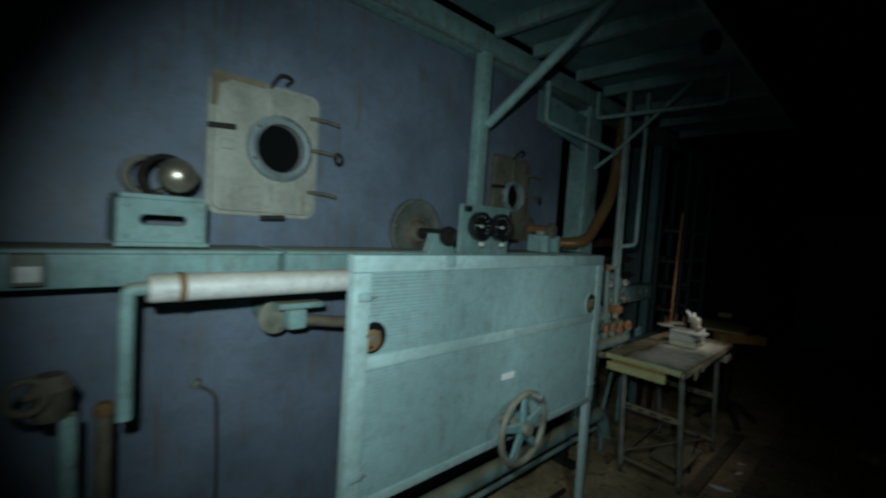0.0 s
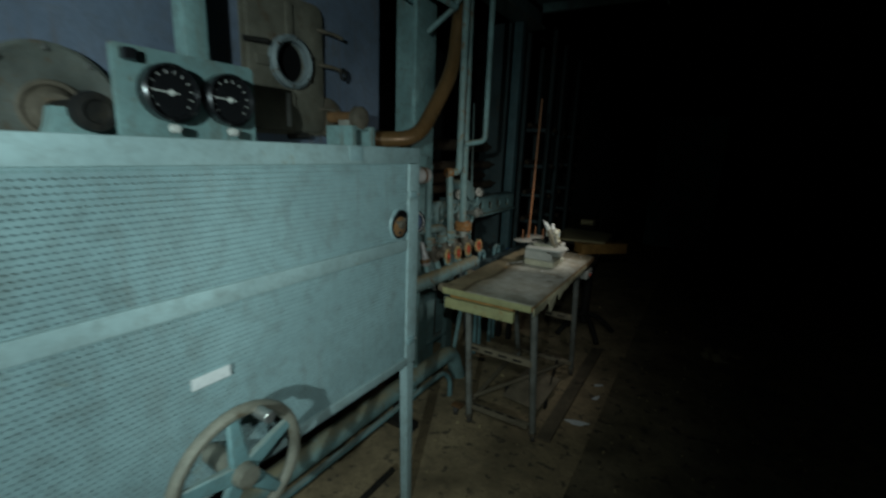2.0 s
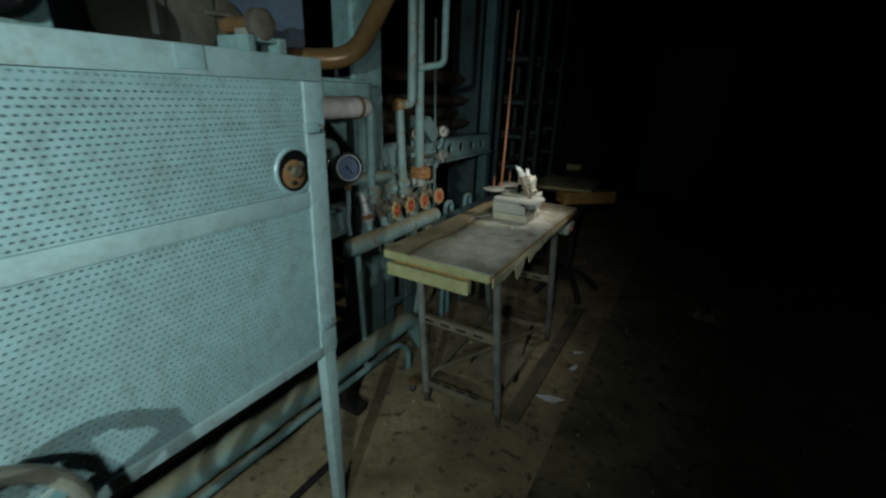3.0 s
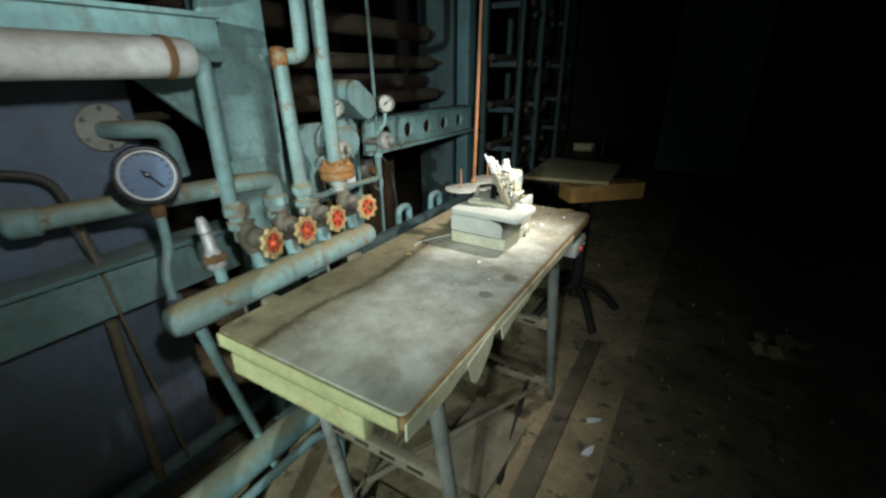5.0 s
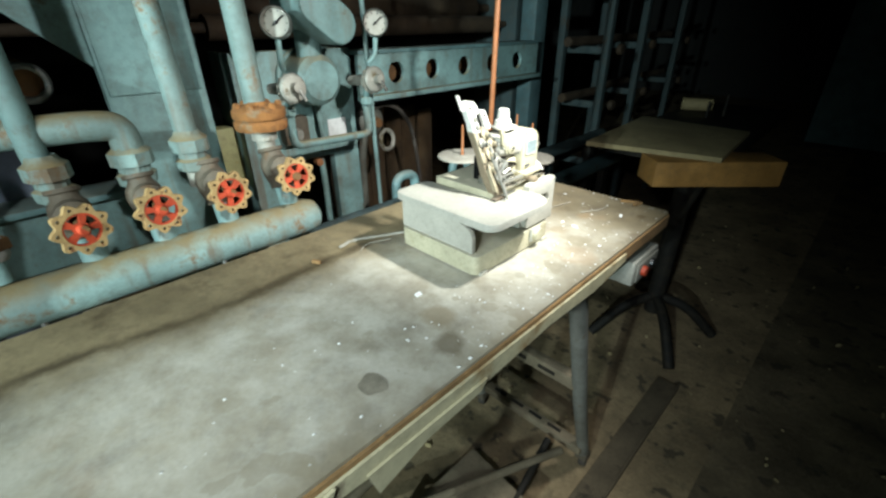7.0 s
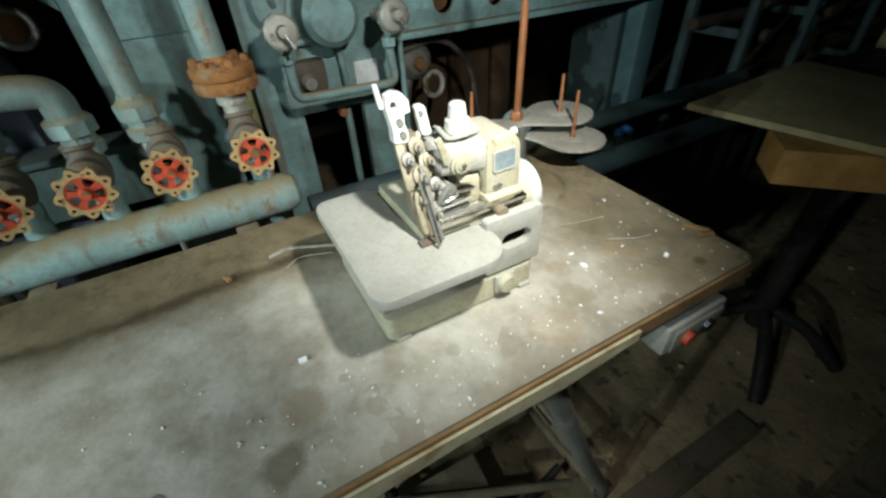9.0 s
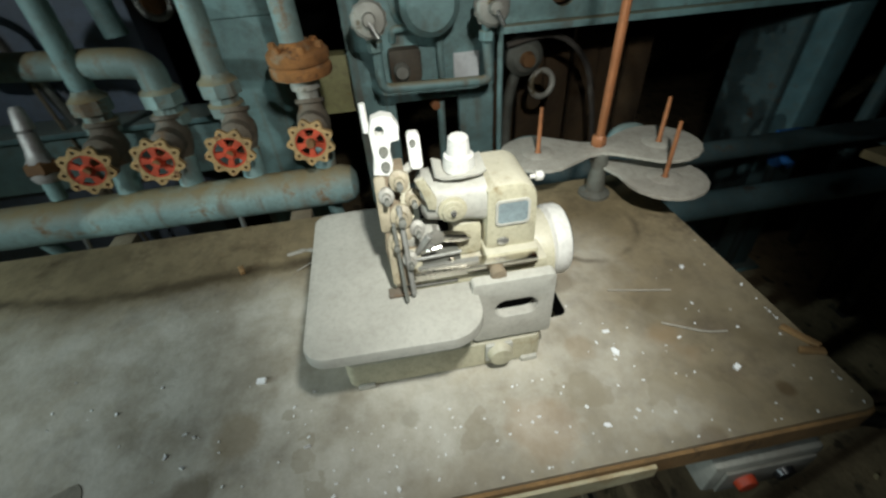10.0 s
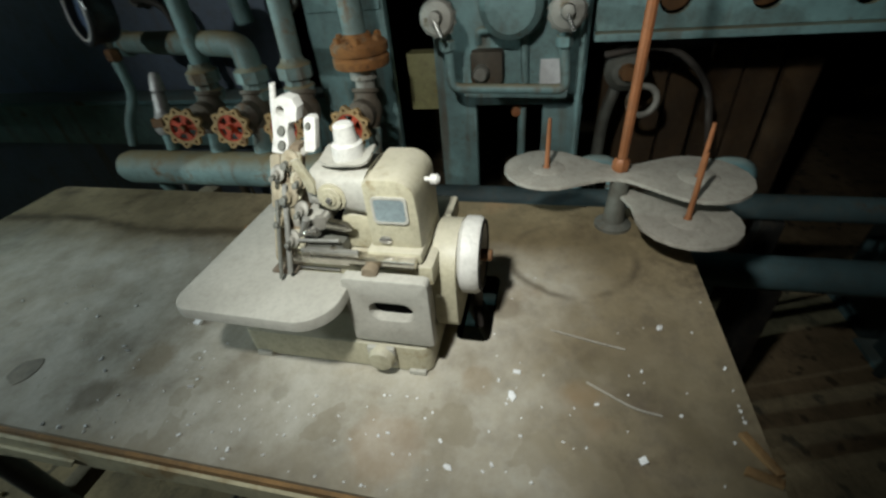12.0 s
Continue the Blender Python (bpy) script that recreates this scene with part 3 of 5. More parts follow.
part("pipe", pipe([(.33, 1.245, 0), (.33, 1.245, .90)], .017), VALVE_BODY, post)
part("cap", lathe([(.022, 0), (.022, .02), (.014, .03), (0, .03)], (.33, 1.245, .895), Z), RUSTY, post)

# flange and shaft bearing behind the guard
disc = thing("shaft_flange", "large dull round shaft flange with brown hub and bearing", "flange", (WALLX, 2.42, 1.40))
part("disc", lathe([(.06, .03), (.075, .022), (.125, .022), (.14, .03), (.15, .026), (.15, 0)], (WALLX, 2.43, 1.385), X, seg=40), DULL_IRON, disc)
part("hub", lathe([(0, .055), (.04, .055), (.058, .03), (.062, .02)], (WALLX, 2.43, 1.375), X), VALVE_BODY, disc, "dark brown hub")
part("hub_ring", torus((WALLX + .03, 2.43, 1.378), X, .064, .007), VALVE_BODY, disc, "rust-brown ring")
part("shaft", rod((.10, 2.43, 1.375), (.27, 2.43, 1.375), .026), DARK, disc)
part("bearing", lathe([(.03, 0), (.040, .005), (.044, .025), (.040, .045), (.026, .048), (.022, .042), (0, .042)], (.27, 2.43, 1.372), X), DARK, disc, "black bearing")
part("pillow_block", plate([(-.09, -.09), (.09, -.09), (.06, -.02), (.05, .02), (-.05, .02), (-.06, -.02)], (.225, 2.42, 1.36), Y, Z, .05, bevel=.004), TEAL, disc)
bolts(disc, [(WALLX + .026, 2.43 + .135 * math.cos(k), 1.385 + .135 * math.sin(k)) for k in (0.2, 0.9, 1.57, 2.3, 3.0)], X, .008, .008)

# instrument board with two dials
board = thing("instrument_board", "teal board with two black round dial instruments", "instrument board", (.33, 2.62, 1.30))
part("board", plate(rounded(-.17, -.02, .17, .21, .012), (.32, 2.63, 1.31), Y, Z, .012, bevel=.002), TEAL, board)
part("bracket", box((.17, 2.60, 1.30), (.319, 2.66, 1.34), .004), TEAL, board)
part("switch", box((.332, 2.475, 1.485), (.36, 2.50, 1.51), .005), BLACK, board)


def dial(parent, c, axis, r, face, rim, needle_deg, marks=12, mark_mat=None, needle_mat=None):
    a, u, v = frame_axes(axis)
    c = Vector(c)
    case = part("dial", lathe([(0, -.03), (r * .9, -.03), (r, -.02), (r, .012), (r * .92, .016), (r * .86, .006), (r * .86, 0), (0, 0)], c, a, seg=32), rim, parent)
    part("face", lathe([(0, .0025), (r * .85, .0025), (r * .85, .0005), (0, .0005)], c, a, seg=28), face, case)
    for k in range(marks):
        k = radians(-40 + 260 * k / (marks - 1))
        d = u * math.cos(k) + v * math.sin(k)
        s = d.cross(a)
        p = c + d * r * .72 + a * .003
        bm = bmesh.new()
        lo, hi = p - d * r * .05, p + d * r * .05
        bm.faces.new([bm.verts.new(q) for q in (lo - s * .0011, lo + s * .0011, hi + s * .0011, hi - s * .0011)])
        up = bmesh.ops.extrude_face_region(bm, geom=bm.faces[:])['geom']
        bmesh.ops.translate(bm, vec=a * .0008, verts=[g for g in up if isinstance(g, bmesh.types.BMVert)])
        part("tick", bm, mark_mat or WHITE, case)
    k = radians(needle_deg)
    d = u * math.cos(k) + v * math.sin(k)
    part("needle", rod(c - d * r * .25 + a * .005, c + d * r * .66 + a * .005, .0018, seg=6), needle_mat or WHITE, case)
    part("boss", lathe([(0, .009), (r * .1, .007), (r * .12, .002)], c, a, seg=12), needle_mat or WHITE, case)
    return case


for yy in (2.560, 2.705):
    d = dial(board, (.365, yy, 1.425), X, .064, BLACK, BLACK, 4)
    part("lug", lathe([(0, .02), (.009, .018), (.011, 0)], (.37, yy - .005, 1.345), X), WHITE, board, "white setting knob")

# elbow pipe and its clamp
elbow = thing("brown_elbow_pipe", "brown varnished pipe bending up out of the casing", "pipe", (.2, 3.65, 1.37))
part("tube", pipe([(.0, 3.42, 1.365), (.16, 3.55, 1.355), (.27, 3.70, 1.37), (.31, 3.93, 1.70), (.31, 4.02, 2.29)], .036, .12, steps=10), BROWN_PIPE, elbow)
clamp = thing("pipe_bracket", "teal open box bracket on top of the rail", "bracket", (.19, 3.32, 1.30))
part("cheek", box((.12, 3.27, 1.301), (.26, 3.295, 1.40), .004), TEAL, clamp)
part("cheek", box((.12, 3.38, 1.301), (.26, 3.405, 1.40), .004), TEAL, clamp)
part("bridge", box((.12, 3.296, 1.385), (.25, 3.379, 1.40), .003), TEAL, clamp)
sf = thing("small_flange", "rust-brown round shaft flange and bearing beside the hatch", "flange", (WALLX, 3.335, 1.43))
part("disc", lathe([(0, .02), (.045, .02), (.075, .014), (.080, 0)], (WALLX, 3.335, 1.435), X), VALVE_BODY, sf)
part("hub", rod((WALLX + .02, 3.335, 1.435), (.24, 3.335, 1.435), .022), RUSTY, sf)
part("bearing", lathe([(0, .0), (.036, .0), (.044, .008), (.044, .035), (.030, .045), (.0, .046)], (.215, 3.335, 1.432), X), VALVE_BODY, sf, "rust-browned bearing")
part("lug", box((.14, 3.315, 1.401), (.20, 3.355, 1.425), .006), ALU, sf)

# ---------------------------------------------------------------- gallery overhead
gp = thing("gallery_post", "teal square gallery post standing by the casing", "post", (.14, 2.74, 1.30))
part("tube", box((.125, 2.705, 1.302), (.185, 2.770, 2.289), .006), TEAL, gp)
part("brace", rod((.18, 2.765, 1.94), (.84, 2.795, 2.42), .024), TEAL, gp, "diagonal teal brace tube")
gallery = thing("overhead_gallery", "teal steel gallery deck with cross beams overhead", "gallery", (.6, 3.6, 2.4))
part("deck", box((.14, 1.9, 2.45), (1.05, 5.6, 2.458)), TEAL_DIM, gallery, "weathered sheet deck in dimmed teal")
for yy in (1.95, 2.80, 3.13, 3.60, 3.97, 4.5, 5.0, 5.5):
    part("cross_beam", box((.172, yy - .022, 2.385), (1.03, yy + .022, 2.449), .005), TEAL, gallery)
part("edge_angle", box((1.03, 1.9, 2.36), (1.05, 5.6, 2.449), .004), TEAL, gallery)
part("hanger", pipe([(.19, 3.86, 2.384), (.19, 3.86, 2.21), (.95, 3.86, 2.20), (.95, 3.86, 2.384)], .014, .03), TEAL, gallery)
part("lamp_socket", lathe([(0, 0), (.03, 0), (.045, .05), (.03, .09), (0, .09)], (1.0, 3.30, 2.27), Z), DARK, gallery)
guard = thing("cable_tray", "teal bent tube guard carrying a cable tray", "tray", (.2, 3.5, 2.0))
part("rail", pipe([(.17, 3.29, 2.30), (.17, 3.29, 2.075), (.33, 3.90, 1.975)], .016, .03), TEAL, guard)
part("strut", rod((.32, 3.89, 1.975), (.74, 3.92, 2.36), .012), TEAL, guard)
part("strut", rod((.20, 3.86, 1.87), (.33, 3.90, 1.98), .012), TEAL, guard)
part("tray", plate([(0, 0), (.58, -.11), (.58, .12), (0, .18)], (.10, 3.30, 2.09), (0.06, .998, 0), Z, .006), TEAL_DIM, guard, "perforated tray sheet")
conduit = thing("conduit_loop", "thin teal conduit running down from the gallery", "conduit", (.4, 4.0, 1.3))
part("tube", pipe([(.44, 4.06, 2.384), (.44, 4.06, 1.375), (.36, 3.985, 1.355)], .014, .03), TEAL, conduit)

# ---------------------------------------------------------------- perforated guard
GX = 0.66
guard_panel = thing("machine_guard", "teal perforated sheet guard on a steel frame with round shaft holes", "machine guard", (GX, 2.41, 0))
Y0, Y1, ZB, ZT = 1.725, 3.135, 0.60, 1.323


def perforated(y0, y1, z0, z1, x, px, pz, hy, hz):
    """Sheet with staggered rows of small long holes, each with its own rim."""
    ny, nz = int((y1 - y0) / px), int((z1 - z0) / pz)
    px, pz = (y1 - y0) / ny, (z1 - z0) / nz
    k = np.arange(8) * math.pi / 4
    sq = np.stack([np.clip(np.cos(k) * 1.5, -1, 1) * px / 2, np.clip(np.sin(k) * 1.5, -1, 1) * pz / 2], 1)
    hole = np.stack([np.cos(k) * hy, np.sin(k) * hz], 1)
    verts, faces = [], []
    for j in range(nz):
        shift = px / 2 if j % 2 else 0.0
        for i in range(ny - (1 if j % 2 else 0)):
            c = np.array([y0 + px * (i + .5) + shift, z0 + pz * (j + .5)])
            b = len(verts)
            verts += [(x, *p) for p in c + sq] + [(x, *p) for p in c + hole] + [(x - .004, *p) for p in c + hole]
            for q in range(8):
                r = (q + 1) % 8
                faces += [(b + q, b + r, b + 8 + r, b + 8 + q), (b + 8 + q, b + 8 + r, b + 16 + r, b + 16 + q)]
        if j % 2:
            zc = z0 + pz * j
            for ya in (y0, y1 - px / 2):
                b = len(verts)
                verts += [(x, ya, zc), (x, ya + px / 2, zc), (x, ya + px / 2, zc + pz), (x, ya, zc + pz)]
                faces.append((b, b + 1, b + 2, b + 3))
    me = bpy.data.meshes.new("perforated_sheet")
    me.from_pydata(verts, [], faces)
    me.materials.append(TEAL_PANEL)
    return new("perforated_sheet", me)


for z0, z1 in ((ZB + .03, 1.003), (1.043, 1.275)):
    sh = perforated(Y0 + .055, Y1 - .055, z0, z1, GX + .006, .0115, .0104, .0033, .0022)
    sh.parent = guard_panel
    tagged(sh, 'perforated teal sheet', kind='stuff')
    sh.matrix_parent_inverse = Matrix.Translation(-guard_panel.location)
part("top_rail", box((GX - .03, Y0, 1.276), (GX + .012, Y1, ZT), .003), FRAME_TEAL, guard_panel)
part("bottom_rail", box((GX - .03, Y0 + .05, ZB), (GX + .012, Y1 - .045, ZB + .029), .003), FRAME_TEAL, guard_panel)
part("mid_rail", box((GX - .01, Y0 + .056, 1.004), (GX + .0105, Y1 - .056, 1.042), .003), FRAME_TEAL, guard_panel)
part("stile", plate([(Y0, .02), (Y0 + .054, .02), (Y0 + .054, 1.275), (Y0, 1.275)], (GX - .02, 0, 0), Y, Z, .032,
                    bevel=.003), FRAME_TEAL, guard_panel)
part("stile", plate([(Y1 - .054, ZB), (Y1, ZB), (Y1, 1.275), (Y1 - .054, 1.275)], (GX - .02, 0, 0), Y, Z, .032, bevel=.003), FRAME_TEAL, guard_panel)
part("leg", plate([(Y1 - .020, 0), (Y1 + .006, 0), (Y1 + .0, ZB - .002), (Y1 - .040, ZB - .002)], (GX - .025, 0, 0), Y, Z, .03, bevel=.003), FRAME_TEAL, guard_panel)
for hy in (1.796, 3.043):
    part("shaft_collar", lathe([(.045, .0), (.045, .004), (.050, .004), (.053, .0)], (GX + .0065, hy, 1.093), X, seg=32), TEAL_PANEL, guard_panel)
    # no opening here: a flat black disc paints the shade of the hole
    hole = part("shaft_hole", lathe([(0, .003), (.045, .003), (.045, -.004), (0, -.004)], (GX + .0055, hy, 1.093), X, seg=28), BLACK_FLAT, guard_panel, "round shaft hole, its darkness a black disc")
    part("gear_face", lathe([(.0, .0015), (.027, .0015), (.031, .0)], (GX + .0088, hy - .003, 1.086), X, seg=24), RUSTY, hole, "dirty brown gear face")
    part("shaft_end", lathe([(0, .010), (.011, .010), (.013, .007), (.013, .0)], (GX + .010, hy - .001, 1.092), X, seg=18), VALVE_BODY, hole)
    for k in (0.7, 2.6, 4.4):
        part("lug", box((-.004, -.005, -.005), (.002, .005, .005), .001, m=pose(GX + .012, hy + .023 * math.cos(k), 1.09 + .023 * math.sin(k), math.degrees(k))), DARK if k > 4 else VALVE_BODY, hole)
for yy, zz in ((1.735, 1.20), (3.07, 1.17), (3.075, .68), (1.735, .70)):
    h = part("hinge", box((GX + .0125, yy, zz), (GX + .024, yy + .04, zz + .022), .004), TEAL_PANEL, guard_panel)
    part("pin", rod((GX + .021, yy + .041, zz + .011), (GX + .021, yy + .05, zz + .011), .004), TUBE, h)
for yy in (2.05, 2.82):
    part("top_clip", box((GX + .0125, yy, 1.285), (GX + .0145, yy + .05, 1.3225), .001), TEAL_PANEL, guard_panel)

tag = solid("paper_label", box((GX + .0125, 2.385, .852), (GX + .0145, 2.463, .876)), PAPER, "blank white paper label stuck on the guard", "label")
tag.rotation_euler = (0, 0, 0)


def hand_wheel(c, axis, r, spokes, rim_mat, spoke_mat, label, hub_depth=.05):
    t = thing("hand_wheel", label, "hand wheel", c)
    a, u, v = frame_axes(axis)
    c = Vector(c)
    part("rim", torus(c, a, r, r * .095), rim_mat, t)
    part("hub", lathe([(0, .03), (r * .17, .028), (r * .2, .0), (r * .16, -hub_depth), (0, -hub_depth)], c, a), rim_mat, t)
    for k in range(spokes):
        k = 2 * math.pi * (k + .18) / spokes
        d = u * math.cos(k) + v * math.sin(k)
        s = a.cross(d)
        p, q = c + d * r * .12, c + d * r * .97
        bm = bmesh.new()
        ring0 = [bm.verts.new(p + s * i * r * .15 + a * j * .008) for i, j in ((-1, -1), (1, -1), (1, 1), (-1, 1))]
        ring1 = [bm.verts.new(q + s * i * r * .085 + a * j * .006) for i, j in ((-1, -1), (1, -1), (1, 1), (-1, 1))]
        for i in range(4):
            bm.faces.new((ring0[i], ring0[(i + 1) % 4], ring1[(i + 1) % 4], ring1[i]))
        bm.faces.new(ring0[::-1]), bm.faces.new(ring1)
        bmesh.ops.bevel(bm, geom=bm.edges[:], offset=.003, segments=1, affect="EDGES")
        part("spoke", bm, spoke_mat, t)
    return t


hw = hand_wheel((.768, 2.412, .70), X, .128, 5, WORN_RIM, TEAL_DIM, "five-spoked cast hand wheel with worn rim on the guard", .10)
part("grip", rod((.775, 2.45, .815), (.815, 2.45, .815), .012), STEEL, hw)
part("shaft", rod((.58, 2.412, .70), (.70, 2.412, .70), .018), RUSTY, hw)


def run(name, label, pts, r, mat, bend=.08):
    return solid(name, pipe(pts, r, bend), mat, label, "pipe")


run("floor_pipe", "thick teal pipe running low along the casing", [(.34, -1, .20), (.34, 3.98, .20), (.34, 4.08, .0)], .043, TEAL)
run("floor_pipe", "thin dusty pipe running low beside the thick one", [(.40, -1, .165), (.40, 3.80, .165), (.41, 3.86, .10), (.41, 3.86, .0)], .013, TEAL_DIM)
run("floor_pipe", "brown dusty pipe at the foot of the casing", [(.09, -1, .13), (.09, 4.3, .13)], .022, TEAL_DIM)
run("floor_pipe", "thin pipe along the floor under the guard", [(.53, -1, .04), (.53, 3.2, .04)], .012, DARK)
for yy in (1.2, 2.6, 3.5):
    b = thing("pipe_cradle", "steel cradle carrying the floor pipes", "bracket", (.3, yy, 0))
    part("sleeper", box((.27, yy - .03, 0), (.43, yy + .03, .035), .004), DARK, b)
    part("riser", box((.315, yy - .025, .036), (.365, yy + .025, .156), .004), DARK, b)

# ---------------------------------------------------------------- steam header and valves
lower = thing("lower_rail", "teal channel rail low on the casing with dusty top", "rail", (.1, 3.2, .65))
part("web", box((WALLX + .001, 2.4, .65), (.125, 3.83, .77), .005), TEAL, lower)
part("lip", box((WALLX + .001, 2.4, .771), (.15, 3.83, .783), .003), TEAL_DIM, lower)
col = thing("machine_column", "wide teal steel column with bolted splice plate", "column", (.1, 3.9, 0))
part("flange", box((.135, 3.825, 0), (.16, 4.0, 2.29), .004), TEAL, col)
part("web", box((-.02, 3.90, 0), (.134, 3.925, 2.29), .003), TEAL, col)
part("splice", box((.161, 3.83, .96), (.168, 3.995, 1.24), .003), TEAL, col)
part("gusset", plate([(0, 0), (0, .19), (-.18, .19), (-.18, .165)], (.138, 3.824, 1.01), Y, Z, .018, bevel=.002), TEAL, col, "triangular gusset plate")
bolts(col, [(.168, yy, zz) for yy in (3.855, 3.97) for zz in (1.215,)] + [(.16, 3.97, 1.42), (.16, 3.86, 1.42)], X, .009, .008, TEAL)

HX, HZ = 0.415, 0.730
header = thing("steam_header", "teal steam header pipe with dusty top and welded stubs", "pipe", (HX, 3.75, 0))
L = 4.075 - 3.468
part("drum", lathe([(0, 0), (.018, .002), (.029, .010), (.034, .026), (.034, L - .026), (.029, L - .010), (.018, L - .002), (0, L)], (HX, 3.468, HZ), Y, seg=28), TEAL_RUST, header)
part("leg", rod((.27, 3.72, 0), (HX - .01, 3.53, HZ - .028), .012), TEAL, header)
part("leg", rod((.27, 4.10, 0), (HX - .01, 4.02, HZ - .028), .012), TEAL, header)
for yy in (3.62, 3.87):
    part("drain", rod((HX + .025, yy, HZ - .05), (HX + .02, yy, HZ - .02), .004), STEEL, header)
for yy in (3.68, 3.97):
    part("saddle", box((HX + .015, yy - .018, HZ - .062), (HX + .06, yy + .018, HZ - .031), .003), DUSTY_BROWN, header)
VALVES = (3.701, 3.798, 3.901, 4.020)
for i, yy in enumerate(VALVES):
    part("stub", rod((HX - .012, yy + .005, HZ + .02), (HX - .03, yy + .005, HZ + .075), .018), TEAL, header)


def stop_valve(y, tilt):
    t = thing("stop_valve", "globe valve with scalloped rusty rim and red hand wheel", "valve", (.38, y, .80), "valves on the steam header")
    part("body", lathe([(0, -.040), (.019, -.040), (.020, -.030), (.025, -.014), (.027, 0), (.025, .012), (.019, .022), (.019, .028), (.023, .030), (.023, .036), (0, .036)], (.378, y, .832), (-.3, 0, 1), seg=18), VALVE_BODY, t, "rust-browned valve body")
    part("bonnet", lathe([(.024, 0), (.024, .018), (.014, .026), (.012, .048)], (.392, y, .833), X, seg=14), VALVE_BODY, t)
    a = Vector((1, tilt, .10)).normalized()
    c = Vector((.456, y, .830))
    part("stem", rod((.43, y, .832), c + a * .012, .006), RUSTY, t)
    ax, u, v = frame_axes(a)
    ring = []
    for k in range(64):
        th = 2 * math.pi * k / 64
        rr = .0325 + .0036 * math.cos(9 * th)
        ring.append((rr * math.cos(th), rr * math.sin(th)))
    inner = circle(0, 0, .0230, 40)
    small = [circle(.0288 * math.cos(k), .0288 * math.sin(k), .0026, 8) for k in (2 * math.pi * j / 9 for j in range(9))]
    part("rim", plate(ring, c - a * .004, u, v, .009 if u.cross(v).dot(a) > 0 else -.009, [inner] + small, 0), VALVE_RIM, t, "scalloped cream rim flaking to rust")
    gaps = []
    for k in range(5):
        mid = 2 * math.pi * (k + .5) / 5 + y * 9
        arc = [(.0205, d) for d in (-.38, -.19, 0, .19, .38)] + [(.0100, d) for d in (.30, 0, -.30)]
        gaps.append([(r * math.cos(mid + d), r * math.sin(mid + d)) for r, d in arc])
    wheel = part("wheel_centre", plate(circle(0, 0, .0242, 40), c - a * .002, u, v, .006 if u.cross(v).dot(a) > 0 else -.006, gaps), VALVE_RED, t, "chipped red five-armed centre")
    part("hub", lathe([(0, .012), (.006, .012), (.007, .007), (.0085, .002)], c, a, seg=14), RUSTY if y > 3.95 else VALVE_RED, wheel)
    return t


for yy, tl in zip(VALVES, (.25, .1, .12, -.05)):
    stop_valve(yy, tl)


def union(t, x, y, z, r=.017):
    part("nipple", rod((x, y, z - .068), (x, y, z - .036), r - .002), ALU, t, "bare metal nipple")
    part("union", lathe([(r, -.04), (r + .008, -.036), (r + .010, -.02), (r + .004, -.016), (r + .004, -.006), (r + .012, -.004), (r + .012, .016), (r + .004, .022), (r, .03)], (x, y, z), Z, seg=8), TEAL_RUST, t)


r1 = thing("riser_pipe", "teal riser pipe with union fitting", "pipe", (.35, 3.70, .86), "risers above the valves")
part("tube", rod((.357, 3.695, .86), (.345, 3.690, .915), .015), TEAL_RUST, r1)
union(r1, .356, 3.695, .885)
r2 = thing("crossover_pipe", "dusty teal pipe along the casing turning down to a valve", "pipe", (.3, 3.6, .9), "risers above the valves")
part("tube", pipe([(.205, 3.395, .930), (.355, 3.76, .945), (.357, 3.80, .94), (.357, 3.80, .86)], .022, .04, steps=8), TEAL_RUST, r2)
part("end_cap", lathe([(0, .0), (.02, .0), (.028, .008), (.028, .05), (.022, .055)], (.187, 3.352, .928), (.4, 1, 0)), TEAL, r2)
union(r2, .357, 3.80, .885, .019)
r3 = thing("riser_pipe", "teal riser pipe with a sideways jog and union", "pipe", (.37, 3.91, .86), "risers above the valves")
part("tube", pipe([(.357, 3.888, .86), (.340, 3.886, 1.17), (.338, 3.888, 1.212), (.366, 3.932, 1.216), (.366, 3.935, 1.26), (.366, 3.937, 2.384)], .018, .03), TEAL_RUST, r3)
union(r3, .356, 3.888, .89, .019)
part("collar", lathe([(.022, 0), (.026, .006), (.026, .03), (.022, .036)], (.325, 3.872, 1.209), (.55, .84, 0)), ORANGE_RUST, r3, "rusty collar")
r4 = thing("riser_pipe", "teal riser pipe standing on a rusted flange pair", "pipe", (.35, 4.02, .86), "risers above the valves")
part("tube", rod((.356, 4.014, .94), (.352, 3.985, 2.384), .019), TEAL_RUST, r4)
part("flange", lathe([(0, 0), (.046, 0), (.048, .004), (.048, .014), (.044, .018), (0, .018)], (.357, 4.018, .902), Z, seg=22), ORANGE_RUST, r4, "rusted flange")
part("flange", lathe([(0, 0), (.046, 0), (.048, .004), (.048, .014), (.044, .018), (.024, .024), (.022, .03), (0, .03)], (.357, 4.018, .922), Z, seg=22), ORANGE_RUST, r4, "rusted flange")
bolts(r4, [(.357 + .037 * math.cos(k), 4.018 + .037 * math.sin(k), .940) for k in (0.3, 1.35, 2.4, 3.45, 4.5, 5.5)], Z, .007, .010, ORANGE_RUST)
part("neck", lathe([(0, 0), (.017, 0), (.017, .018), (.023, .020), (.023, .034), (.018, .036), (.018, .042), (0, .042)], (.36, 4.018, .862), Z, seg=20), ALU, r4, "bare metal neck")

